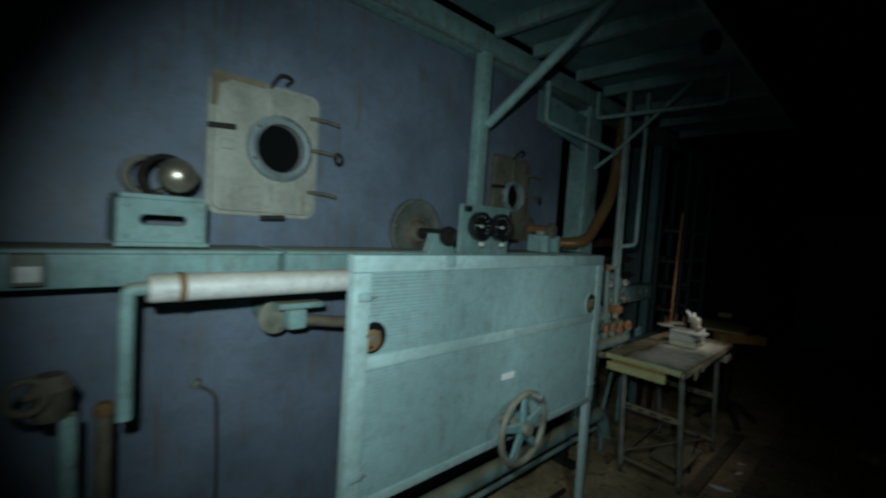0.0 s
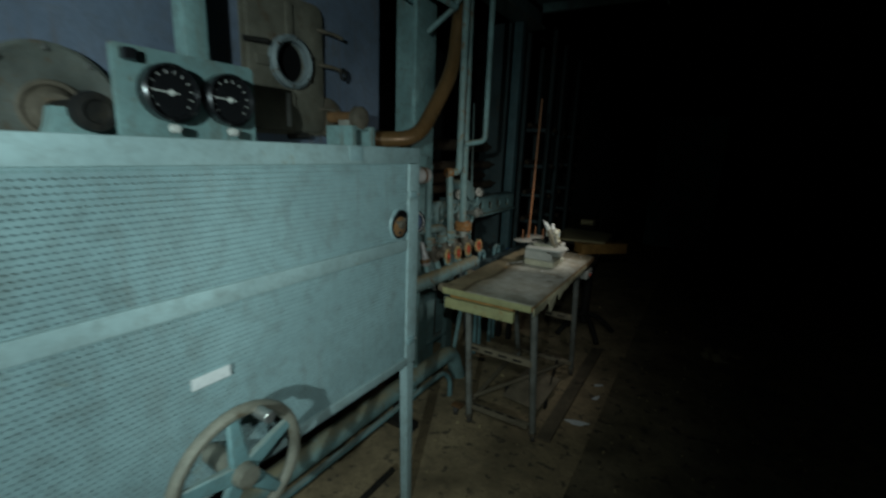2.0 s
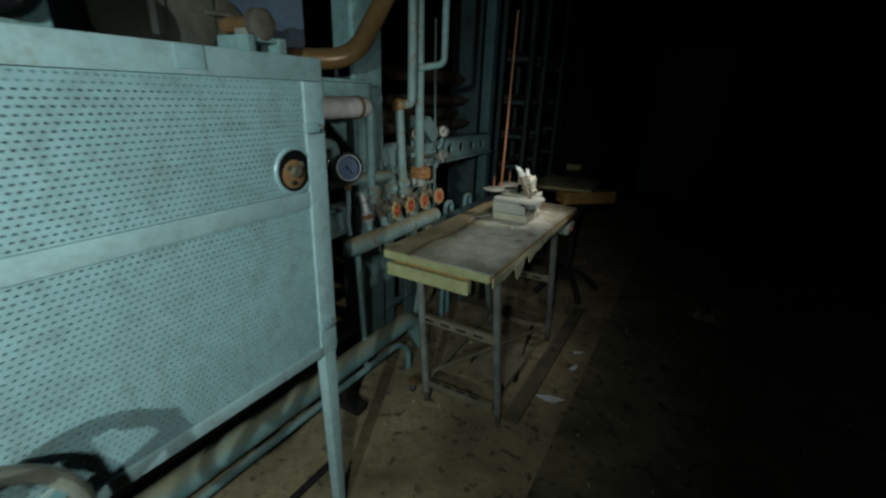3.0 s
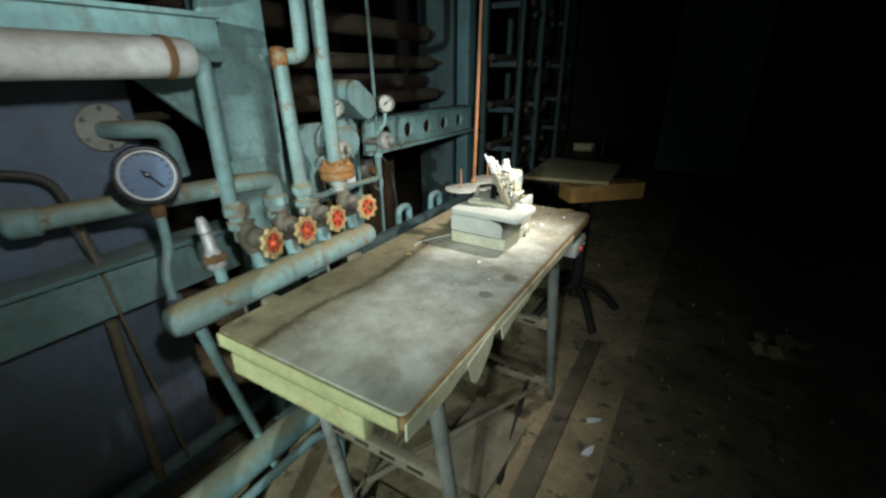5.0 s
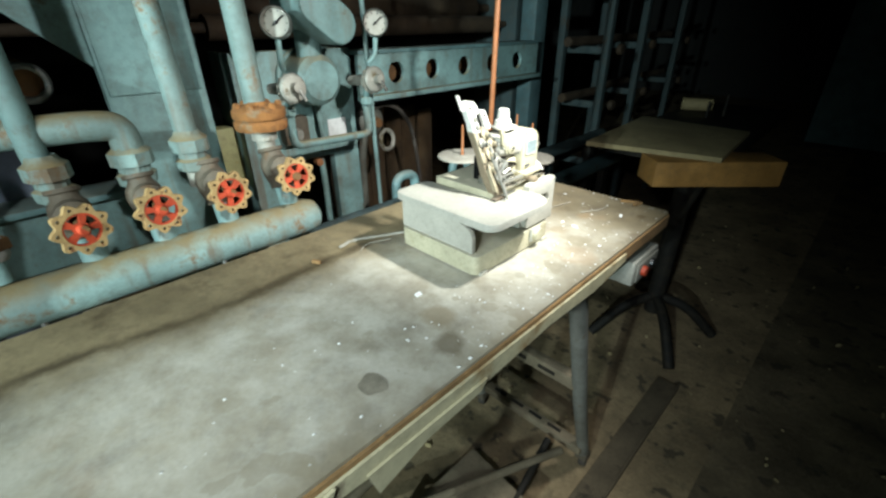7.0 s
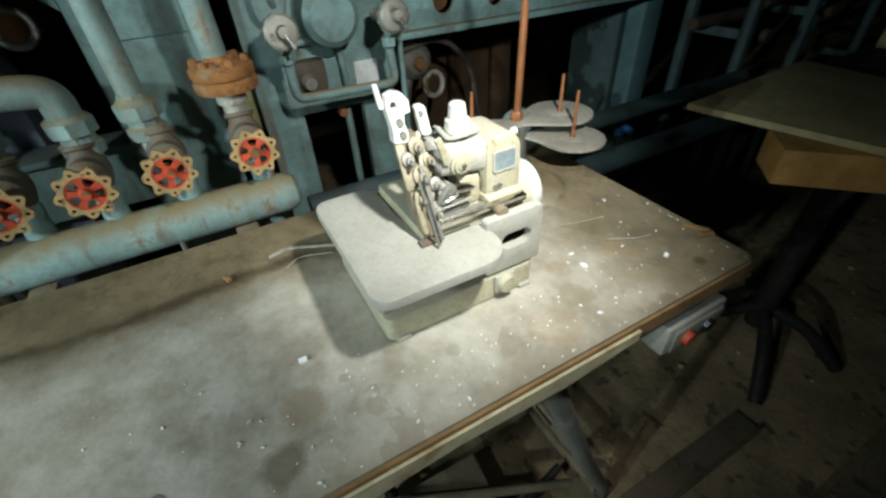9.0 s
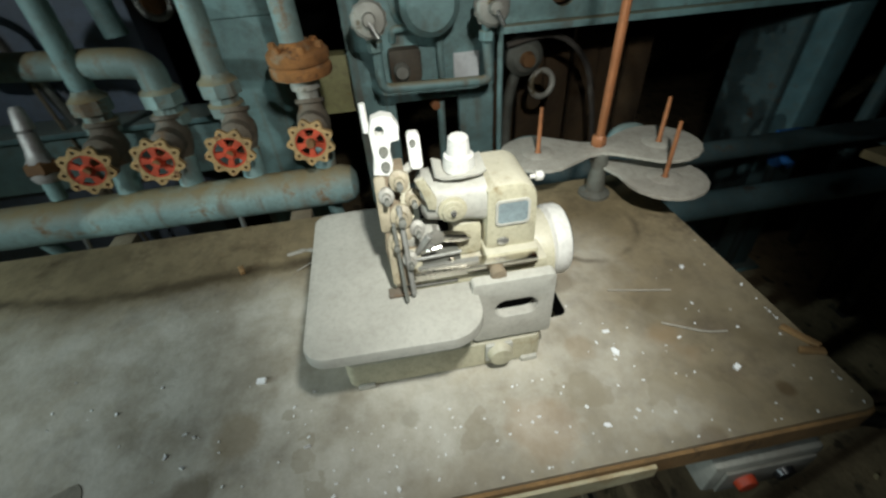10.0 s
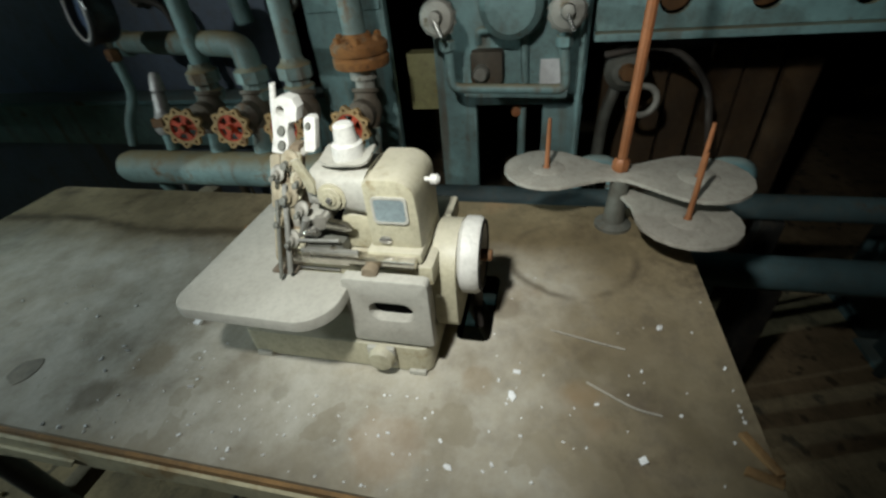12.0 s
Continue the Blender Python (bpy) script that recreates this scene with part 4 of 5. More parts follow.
pg = thing("pressure_gauge", "round pressure gauge with pale face and black rim", "pressure gauge", (.38, 3.53, .78))
dial(pg, (.375, 3.525, 1.008), (.95, -.42, .10), .050, DIAL_FACE, BLACK, 230, 14, BLACK, BLACK)
part("case_ring", torus((.388, 3.519, 1.0095), (.95, -.42, .10), .0485, .0055), BLACK, pg, "thick black case ring")
# pale matte ring stands for the light the bezel reflects
part("chrome_rim", torus((.391, 3.5178, 1.0097), (.95, -.42, .10), .0430, .0020), LAGGING, pg, "metal bezel, its shine put in as pale white")
part("nut", lathe([(.009, 0), (.013, .004), (.013, .02), (.009, .024)], (.37, 3.53, .925), Z, seg=6), RUSTY, pg)
part("stem", rod((.37, 3.53, .93), (.37, 3.53, .965), .007), STEEL, pg)
part("tube", pipe([(.37, 3.53, .93), (.37, 3.53, .86), (.385, 3.505, .82), (.40, 3.50, .77)], .009, .03), TEAL, pg)
sv = thing("safety_plug", "silver screwed fitting standing on the header", "fitting", (HX, 3.60, .775))
part("stub", rod((HX - .01, 3.602, .765), (HX - .015, 3.602, .80), .012), TEAL, sv)
part("body", lathe([(0, 0), (.016, 0), (.021, .008), (.021, .03), (.016, .036), (.013, .05), (.012, .075), (.008, .08), (.007, .105), (0, .107)], (HX - .015, 3.602, .795), (-.25, 0, 1), seg=14), PALE_METAL, sv)
part("nut", lathe([(.019, 0), (.025, .004), (.025, .018), (.019, .022)], (HX - .018, 3.602, .806), (-.25, 0, 1), seg=6), RUSTY, sv, "rusty hexagon nut")
part("tip", lathe([(0, .034), (.006, .034), (.0095, .028), (.0135, .002), (.0135, 0)], (HX - .036, 3.602, .872), (-.25, 0, 1), seg=14), PALE_METAL, sv, "bright worn tip")
n2 = thing("flange_elbow", "round bolted flange with a teal elbow on the casing", "pipe fitting", (WALLX, 3.545, 1.06))
part("flange", lathe([(0, .014), (.05, .014), (.053, .010), (.053, 0)], (WALLX, 3.60, 1.065), X, seg=28), ALU, n2)
part("elbow", pipe([(WALLX + .01, 3.60, 1.06), (.15, 3.615, 1.065), (.17, 3.68, 1.06), (.17, 3.69, .95)], .02, .045), TEAL, n2)
bolts(n2, [(WALLX + .014, 3.60 + .042 * math.cos(k), 1.065 + .042 * math.sin(k)) for k in (0.5, 1.5, 2.6, 3.7, 4.8, 5.8)], X, .006, .006)
rb = thing("roller_bearing", "rusty roller end with bright ring behind the pipes", "bearing", (.1, 3.74, 1.0))
part("roller", rod((-.6, 3.73, .985), (.06, 3.73, .985), .032), RUSTY, rb)
part("ring", torus((.06, 3.73, .985), X, .03, .007), STEEL, rb)
dr = run("drain_pipe", "thin brown pipe standing before the casing", [(.12, 3.47, .14), (.12, 3.48, .64)], .012, DUSTY_BROWN)
run("drain_pipe", "short pale tube on the lower rail", [(.10, 3.50, .784), (.105, 3.48, .88)], .012, STEEL)

# ---------------------------------------------------------------- regulator stand
reg = thing("regulator_stand", "teal steam regulator stand with gauges, taps and tube manifold", "regulator", (.12, 4.25, 0))
face = [(-.175, 0), (-.085, 0), (-.085, .745), (.065, .745), (.065, 0), (.15, 0), (.15, 1.02), (-.175, 1.02)]
part("stand_plate", plate(face, (.075, 4.255, 0), Y, Z, .025, bevel=.003), TEAL, reg)
part("side", box((-.03, 4.082, 0), (.0745, 4.095, 1.02), .003), TEAL, reg)
part("side", box((-.03, 4.39, 0), (.0745, 4.405, 1.02), .003), TEAL, reg)
part("drum", lathe([(0, .10), (.045, .098), (.058, .085), (.062, .06), (.062, 0)], (.101, 4.253, .955), X, seg=32), TEAL, reg, "round teal drum cover")
part("drum_rim", torus((.112, 4.253, .955), X, .066, .006), TEAL, reg)
m = plate(rounded(-.075, -.042, .075, .042, .041, 8), (.14, 4.250, 1.095), Vector((0, .80, -.60)), Vector((0, .60, .80)), .13, bevel=.012)
part("actuator", m, TEAL, reg, "rounded teal actuator casing")
part("neck", rod((.16, 4.25, 1.0), (.16, 4.25, 1.09), .03), TEAL, reg)
for yy, zz in ((4.13, 1.079), (4.379, 1.077)):
    dial(reg, (.258, yy, zz), (.8, -.55, .1), .030, ALU, STEEL, 140, 8, BLACK, BLACK)
    part("gauge_tube", pipe([(.255, yy, zz - .03), (.25, yy, zz - .07), (.235, yy + (.01 if yy < 4.2 else -.012), .99)], .006, .02), TEAL, reg)
for yy in (4.135, 4.352):
    tap = part("tap", lathe([(.012, -.10), (.014, -.02), (.024, -.015), (.030, -.005), (.030, .006), (.026, .010), (.012, .012), (.010, .03), (0, .032)], (.272, yy, .955), (1, 0, .1), seg=20), ALU, reg, "pale round tap")
    part("lever", rod((.30, yy, .955), (.305, yy + .012, .93), .004), STEEL, tap)
    part("tap_rose", plate([((.030 + .003 * (k % 2)) * math.cos(math.pi * k / 12), (.030 + .003 * (k % 2)) * math.sin(math.pi * k / 12)) for k in range(24)], (.262, yy, .953), Y, Z, .008), ALU, tap)
part("manifold", pipe([(.245, 4.140, .935), (.228, 4.142, .90), (.225, 4.142, .822), (.222, 4.362, .815), (.228, 4.352, .90), (.245, 4.350, .93)], .0095, .02), TEAL, reg, "bent teal tube manifold")
for yy in (4.140, 4.352):
    part("nut", lathe([(.010, 0), (.015, .004), (.015, .02), (.010, .024)], (.232, yy, .89), Z, seg=6), TEAL, reg)
part("valve_block", box((.101, 4.165, .80), (.14, 4.235, .87), .012), VALVE_BODY, reg, "rust-browned valve block")
part("valve_knob", lathe([(0, .022), (.013, .022), (.017, .014), (.017, 0)], (.14, 4.190, .828), X, seg=18), ALU, reg, "dull round valve knob")
part("loop", pipe([(.105, 4.18, .88), (.12, 4.18, .905), (.12, 4.275, .905), (.12, 4.28, .80)], .008, .02), TEAL, reg)
part("thin_tube", pipe([(.21, 4.39, .50), (.21, 4.385, .90), (.20, 4.375, 1.6)], .006, .03), TEAL, reg)
part("pink_cap", lathe([(0, .02), (.010, .018), (.012, 0)], (.10, 4.262, .735), X), PINK_ROD, reg)
part("drain_tube", pipe([(.10, 4.275, .74), (.105, 4.275, .70), (.105, 4.275, .0)], .009, .02), TEAL, reg)
part("sight_label", box((.1005, 4.31, .775), (.1025, 4.368, .842)), PAPER, reg, "blank white enamel label")
part("cross_tie", box((-.0, 4.0, .72), (.05, 4.08, .85), .003), GREENISH, reg)

trap = thing("steam_trap", "dull metal steam trap beside the regulator", "steam trap", (.05, 4.48, .75))
part("body", lathe([(0, 0), (.035, 0), (.045, .015), (.045, .04), (.03, .055), (0, .06)], (.02, 4.49, .805), X, seg=20), GUNMETAL, trap)
part("hub", lathe([(0, .02), (.014, .018), (.018, 0)], (.08, 4.49, .805), X), RUSTY, trap)
part("wheel", torus((.08, 4.53, .745), (1, .2, .1), .03, .007), ALU, trap)
part("pipe", pipe([(.03, 4.49, .80), (.03, 4.46, .70), (.03, 4.44, .0)], .014), GUNMETAL, trap)

rail = thing("punched_rail", "teal channel rail punched with a row of round holes", "rail", (.13, 4.75, .9))
part("web", plate([(4.41, .895), (5.28, .895), (5.28, 1.0), (4.41, 1.0)], (.115, 0, 0), Y, Z, .012,
                  [circle(4.545 + .15 * k, .948, .030, 20) for k in range(5)]), TEAL, rail)
part("lip", box((.112, 4.41, .880), (.15, 5.28, .894), .002), TEAL, rail)
part("lip", box((.05, 4.41, 1.001), (.13, 5.28, 1.012), .002), TEAL_DIM, rail)
for k in range(5):
    part("roller_end", lathe([(0, .0), (.026, .0), (.026, -.3), (0, -.3)], (.085, 4.552 + .15 * k, .944), X, seg=16), RUSTY, rail)
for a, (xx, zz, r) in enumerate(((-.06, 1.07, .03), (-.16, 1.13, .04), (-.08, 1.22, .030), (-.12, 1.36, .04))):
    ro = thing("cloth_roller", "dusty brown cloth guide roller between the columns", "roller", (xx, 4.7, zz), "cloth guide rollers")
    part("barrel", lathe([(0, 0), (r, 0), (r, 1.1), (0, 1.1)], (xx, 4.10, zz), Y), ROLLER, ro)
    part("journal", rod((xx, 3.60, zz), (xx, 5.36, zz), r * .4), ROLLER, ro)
pst = thing("machine_post", "teal square machine post", "post", (.05, 5.33, 0))
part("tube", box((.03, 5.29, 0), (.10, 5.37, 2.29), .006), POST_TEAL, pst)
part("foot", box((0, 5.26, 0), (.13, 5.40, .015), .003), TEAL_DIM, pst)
# frame added to hold the roller ends, kept dark by its colour
rf = thing("roller_stand", "shade-darkened steel frame added to carry the cloth rollers", "frame", (-.1, 5.33, 0))
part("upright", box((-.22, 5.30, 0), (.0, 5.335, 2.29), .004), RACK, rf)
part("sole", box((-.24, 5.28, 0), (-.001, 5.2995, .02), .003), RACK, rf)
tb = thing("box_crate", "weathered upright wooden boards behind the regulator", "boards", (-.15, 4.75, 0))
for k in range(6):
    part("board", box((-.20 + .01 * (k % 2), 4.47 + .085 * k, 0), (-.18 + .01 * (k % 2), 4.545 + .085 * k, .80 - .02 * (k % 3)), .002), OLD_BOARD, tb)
run("floor_hose", "dark hose arching down behind the table", [(.08, 4.44, .84), (.07, 4.56, .86), (.05, 4.66, .78), (.03, 4.72, .55), (.02, 4.74, .0)], .007, RUBBER, .12)
run("low_pipe", "pipe running low past the post, shade put into its colour", [(.30, 4.1, .62), (.30, 5.6, .62)], .024, RACK)
run("low_pipe", "pipe running low past the post, shade put into its colour", [(.38, 4.1, .53), (.38, 5.6, .53)], .032, POST_TEAL)
for yy in (4.75, 5.5):
    b = thing("pipe_trestle", "steel trestle carrying the low pipes", "bracket", (.36, yy, 0))
    part("upright", box((.285, yy - .02, 0), (.315, yy + .02, .595), .003), DARK, b)
    part("upright", box((.365, yy - .02, 0), (.395, yy + .02, .497), .003), DARK, b)


bt = thing("blue_tap", "small blue painted tap on a thin pipe beside the dark post", "tap", (.12, 5.28, 0))
part("riser", rod((.125, 5.262, 0), (.125, 5.262, .45), .012), RACK, bt)
part("body", lathe([(0, 0), (.016, 0), (.024, .015), (.024, .055), (.015, .07), (.012, .095), (0, .096)], (.125, 5.262, .44), Z, seg=14), BLUE, bt)
part("lever", box((.115, 5.225, .536), (.140, 5.305, .550), .004), BLUE, bt)
part("spout", rod((.125, 5.262, .475), (.180, 5.255, .466), .012), BLUE, bt)


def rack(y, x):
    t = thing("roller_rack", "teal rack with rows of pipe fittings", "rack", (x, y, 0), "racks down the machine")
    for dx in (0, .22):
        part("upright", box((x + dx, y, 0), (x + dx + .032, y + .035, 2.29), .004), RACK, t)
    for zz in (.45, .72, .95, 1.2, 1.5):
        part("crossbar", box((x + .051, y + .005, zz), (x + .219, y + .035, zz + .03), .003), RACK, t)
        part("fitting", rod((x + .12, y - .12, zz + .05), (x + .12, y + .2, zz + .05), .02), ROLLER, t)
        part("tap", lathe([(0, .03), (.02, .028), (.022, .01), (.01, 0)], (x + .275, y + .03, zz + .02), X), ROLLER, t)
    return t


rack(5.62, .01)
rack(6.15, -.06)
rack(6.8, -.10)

for yy in (4.43, 4.66):
    u = thing("bent_pipe", "grey inverted U pipe behind the table", "pipe", (.27, yy, 0), "inverted U pipes")
    part("tube", pipe([(.28, yy - .035, 0), (.28, yy - .035, .695), (.28, yy + .035, .695), (.28, yy + .035, 0)], .013, .03), TEAL_DIM, u)

# ---------------------------------------------------------------- sewing table
TX0, TX1, TY0, TY1, TZ = .555, .967, 3.485, 4.50, .76
table = thing("sewing_table", "worn sewing table, dusty laminate top with torn cream edging", "table", (.76, 4.0, 0))
outline = rounded(TX0 + .002, TY0 + .003, TX1 - .004, TY1 - .002, .012, 4)
SLOT = [rounded(.715, 4.256, .812, 4.290, .008)]
part("laminate", plate(outline, (0, 0, TZ - .004), X, Y, .004, SLOT), LAMINATE, table, "dusty stained laminate top")
part("board", plate(rounded(TX0 + .001, TY0 + .001, TX1 - .001, TY1 - .001, .012, 4), (0, 0, TZ - .026), X, Y, .0215, SLOT), CHIPBOARD, table, "bare chipboard core")
# black ring over the cut board edges paints the slot as unlit
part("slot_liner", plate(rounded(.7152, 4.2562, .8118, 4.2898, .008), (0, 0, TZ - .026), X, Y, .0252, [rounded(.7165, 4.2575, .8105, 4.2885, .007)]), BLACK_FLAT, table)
part("edge_strip", box((TX0 + .01, TY0 - .004, TZ - .028), (TX1 - .01, TY0 - .0005, TZ - .002), .001), GREENISH, table, "yellowed edge strip")
strip = [(TY0 + .0, 0), (TY0 + .0, -.030), (3.60, -.034), (3.64, -.026), (3.70, -.030), (3.745, -.018), (3.80, -.024), (3.86, -.020), (3.95, -.026), (4.08, -.018), (4.20, -.024), (4.30, -.014), (4.30, 0)]
part("edge_strip", plate(strip, (TX1 - .0005, 0, TZ - .010), Y, Z, .003), CREAM, table, "torn cream edge strip")
part("torn_flap", plate([(3.655, 0), (3.76, .016), (3.742, -.022), (3.70, -.056), (3.685, -.058), (3.672, -.046)], (TX1 + .003, 0, TZ - .026), Y, Z, .0025), CREAM, table, "torn flap hanging off the edge")
part("torn_flap", plate([(3.79, 0), (3.95, 0), (3.94, -.012), (3.86, -.016), (3.80, -.034)], (TX1 + .003, 0, TZ - .026), Y, Z, .0025), CREAM, table, "torn flap hanging off the edge")
part("apron", box((TX0 + .015, TY0 + .010, .666), (.882, TY0 + .032, .710), .002), GREENISH, table, "yellow-green front apron board")
part("apron_core", box((TX0 + .03, TY0 + .033, .67), (.872, TY0 + .06, .7335), .002), WOOD, table)
part("bearer", box((.60, TY0 + .065, .705), (.63, TY1 - .06, .7335), .002), GUNMETAL, table)
part("bearer", box((.925, TY0 + .065, .705), (.955, TY1 - .06, .7335), .002), GUNMETAL, table)
LEGS = (((.622, 3.615), (.612, 3.705)), ((.928, 3.615), (.928, 3.742)), ((.60, 4.20), (.575, 4.45)), ((.945, 4.205), (.908, 4.475)))
for (ax_, ay_), (bx_, by_) in LEGS:
    mid = Vector((ax_, ay_, .66)).lerp(Vector((bx_, by_, .055)), .5)
    lg = part("leg", pipe([(ax_, ay_ - .05, .716), (ax_, ay_, .70), mid, (bx_, by_, .055)], .0150, .05), TUBE, table)
    part("caster_fork", box((bx_ - .016, by_ - .014, .034), (bx_ + .016, by_ + .014, .058), .004), VALVE_BODY, lg, "rust-brown caster fork")
    part("caster_wheel", lathe([(0, -.011), (.021, -.011), (.025, -.006), (.025, .006), (.021, .011), (0, .011)], (bx_, by_ + .010, .025), (1, .35, 0), seg=20), RUBBER, lg, "black caster wheel")
for ya, yb in ((3.660, 3.712), (4.31, 4.445)):
    tie = part("cross_tie", box((.610, ya - .012, .42), (.925, ya + .012, .45), .003), DUSTY_BROWN, table)
    low = part("foot_tie", box((.600, yb - .015, .085), (.915, yb + .015, .108), .003), DUSTY_BROWN, table)
    for q in range(4):
        part("slot", box((.63 + .07 * q, ya + -.0125, .43), (.67 + .07 * q, ya - .0120, .44)), DARK, tie)
        part("slot", box((.63 + .06 * q, yb - .005, .1082), (.67 + .06 * q, yb + .005, .1090)), DARK, low)
part("side_tie", rod((.605, 3.73, .10), (.580, 4.44, .10), .011), DUSTY_BROWN, table)
part("diagonal", rod((.60, 3.77, .11), (.88, 4.40, .105), .010), DUSTY_BROWN, table)
part("diagonal", rod((.88, 4.14, .07), (.84, 4.40, .11), .009), DARK, table)
cs = thing("caster", "small rusty caster wheel lying by the table leg", "caster", (.53, 3.73, 0))
part("wheel", lathe([(0, -.012), (.022, -.012), (.026, -.006), (.026, .006), (.022, .012), (0, .012)], (.525, 3.73, .026), (1, .4, 0)), RUBBER, cs)
part("fork", box((.505, 3.71, .05), (.56, 3.75, .06), .003), RUSTY, cs)
pedal = thing("foot_pedal", "dusty tilted treadle plate under the table", "treadle", (.77, 4.02, 0))
pm = pose(.80, 4.09, .070, 7, 3, -4)
part("tread", box((-.10, -.155, -.006), (.10, .155, .006), .003, m=pm), DUSTY_BROWN, pedal)
part("pivot", rod((.66, 4.05, .045), (.90, 4.05, .045), .010), DARK, pedal)
part("bracket", box((.66, 4.035, 0), (.675, 4.065, .045), .002), DARK, pedal)
part("bracket", box((.885, 4.035, 0), (.90, 4.065, .045), .002), DARK, pedal)
sw = thing("switch_box", "pale motor switch box under the table edge", "switch", (.94, 4.42, .64))
part("case", box((.89, 4.375, .648), (.963, 4.485, .697), .006), HATCH, sw)
part("bracket", box((.90, 4.39, .6975), (.95, 4.47, .7335), .003), GUNMETAL, sw)
part("face", box((.9635, 4.385, .655), (.9665, 4.475, .690), .001), ALU, sw)
part("button", lathe([(0, .008), (.009, .007), (.010, 0)], (.9665, 4.408, .672), X, seg=14), VALVE_RED, sw, "red push button")
part("button", lathe([(0, .006), (.009, .005), (.010, 0)], (.9665, 4.448, .672), X, seg=14), BLACK, sw)

rng_cord = random.Random(9)
cord_mesh = pipe([(.640, 3.985, 0), (.634, 4.01, 0), (.652, 4.05, 0), (.676, 4.10, 0), (.700, 4.125, 0)], .0024, .04, seg=8)
for v in cord_mesh.verts:
    v.co.z = TZ + .0003 + (v.co.z + .0024) * .8 * (.8 + .4 * rng_cord.random())
    v.co.x += rng_cord.uniform(-.0010, .0010)
solid("dusty_cord", cord_mesh, DUSTY_DISC, "short dust-grey cord lying on the table top", "cord")
pts = [(.015 * (1 + .10 * math.sin(3 * q) + .06 * math.sin(5 * q)) * math.cos(q), .015 * (1 + .10 * math.cos(2 * q)) * math.sin(q)) for q in (2 * math.pi * i / 18 for i in range(18))]
solid("dried_spill", plate(pts, (.912, 3.843, TZ + .0002), X, Y, .0003), SPILL, "dark dried spill on the table top", "stain")
for fx, fy, fr, turn in ((.867, 4.315, .0042, 20), (.934, 4.274, .0030, 70), (.773, 4.444, .0036, 140), (.950, 4.10, .0020, 10)):
    fb = plate([(fr * 1.3, -fr * .2), (fr * .4, fr * .8), (-fr * .9, fr * .5), (-fr * 1.2, -fr * .3), (-fr * .1, -fr * .7)], (0, 0, 0), X, Y, .0012, bevel=.0003)
    fo = solid("plaster_flake", fb, PAPER, "white plaster flake lying on the table top", "flake", "larger flakes on the table")
    fo.matrix_world = pose(fx, fy, TZ + .0004, 4, 6, turn)

for k, (cx, cy, turn, long) in enumerate(((.888, 4.490, 15, .016), (.906, 4.486, 62, .011), (.660, 3.93, 35, .007))):
    chip = box((-long, -.0032, 0), (long, .0032, .0045), .0012)
    for v in chip.verts:
        v.co += Vector((0, .004 * math.sin(v.co.x * 140 + k), .0012 * math.cos(v.co.x * 200)))
    solid("wood_chip", chip, CHIPBOARD, "brown splinter of board lying on the table top", "chip", "splinters on the table").matrix_world = pose(cx, cy, TZ + .0012, 0, 0, turn)

rng = random.Random(4)
bm = bmesh.new()
for k in range(230):
    xx, yy = min(TX1 - .01, rng.gauss(.89, .06)), min(TY1 - .012, rng.gauss(4.16, .20))
    if .69 < xx < .88 and 4.04 < yy < 4.29:
        continue
    s = rng.choice((.0008, .0010, .0012, .0015, .002)) * (2.1 if rng.random() < .04 else .75)
    q = Matrix.Translation((xx, yy, TZ + s * .4)) @ Euler((rng.uniform(-.4, .4), rng.uniform(-.4, .4), rng.uniform(0, 6.3))).to_matrix().to_4x4() @ Matrix.Diagonal((s * rng.uniform(.8, 2), s, s * .5, 1))
    bmesh.ops.create_cube(bm, size=1.3, matrix=q)
solid("paint_flakes", bm, PAPER, "white paint flakes scattered on the table top", "flakes", kind="stuff")
for pts in ([(.79, 4.345, TZ + .002), (.80, 4.385, TZ + .002), (.805, 4.41, TZ + .002)], [(.845, 4.375, TZ + .002), (.865, 4.41, TZ + .002), (.868, 4.43, TZ + .002)], [(.675, 4.0, TZ + .002), (.66, 4.02, TZ + .002), (.675, 4.06, TZ + .002)]):
    solid("thread_end", pipe(pts, .0008, .02, seg=6), DUSTY_DISC, "loose pale thread end on the table", "thread")

# ---------------------------------------------------------------- overlock sewing machine
om = thing("overlock_machine", "dusty cream overlock sewing machine with side cloth plate", "sewing machine", (.79, 4.16, TZ))
part("base", plate(rounded(.70, 4.064, .856, 4.245, .010), (0, 0, TZ + .003), X, Y, .029, bevel=.003), MACHINE, om)
for fx, fy in ((.845, 4.08), (.845, 4.232), (.71, 4.08), (.71, 4.232)):
    part("foot", box((fx - .008, fy - .008, TZ), (fx + .014, fy + .008, TZ + .006), .002), MACHINE_GREY, om)
part("lower_body", box((.703, 4.074, .7945), (.800, 4.2435, .846), .004), MACHINE_GREY, om)
part("lower_front", box((.8005, 4.176, .7945), (.845, 4.2435, .846), .004), MACHINE_GREY, om)
end = [(.703, .7945), (.846, .7945), (.846, .818), (.842, .826), (.832, .832), (.818, .836), (.808, .846), (.703, .846)]
part("end_panel", plate(end, (0, 4.066, 0), X, Z, -.0075, bevel=.001), MACHINE_GREY, om)
cover = part("front_cover", plate(rounded(4.180, .797, 4.250, .866, .004), (.846, 0, 0), Y, Z, .010,
                                  [rounded(4.199, .824, 4.236, .843, .009)], .0015), MACHINE_GREY, om, "pale front cover with a finger slot")
# shade behind the finger slot, as a thin black sheet
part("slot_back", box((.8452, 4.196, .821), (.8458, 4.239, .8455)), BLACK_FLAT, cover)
part("clamp_screw", lathe([(0, .012), (.010, .010), (.012, .004), (.012, 0)], (.857, 4.203, .783), X, seg=18), MACHINE, om)
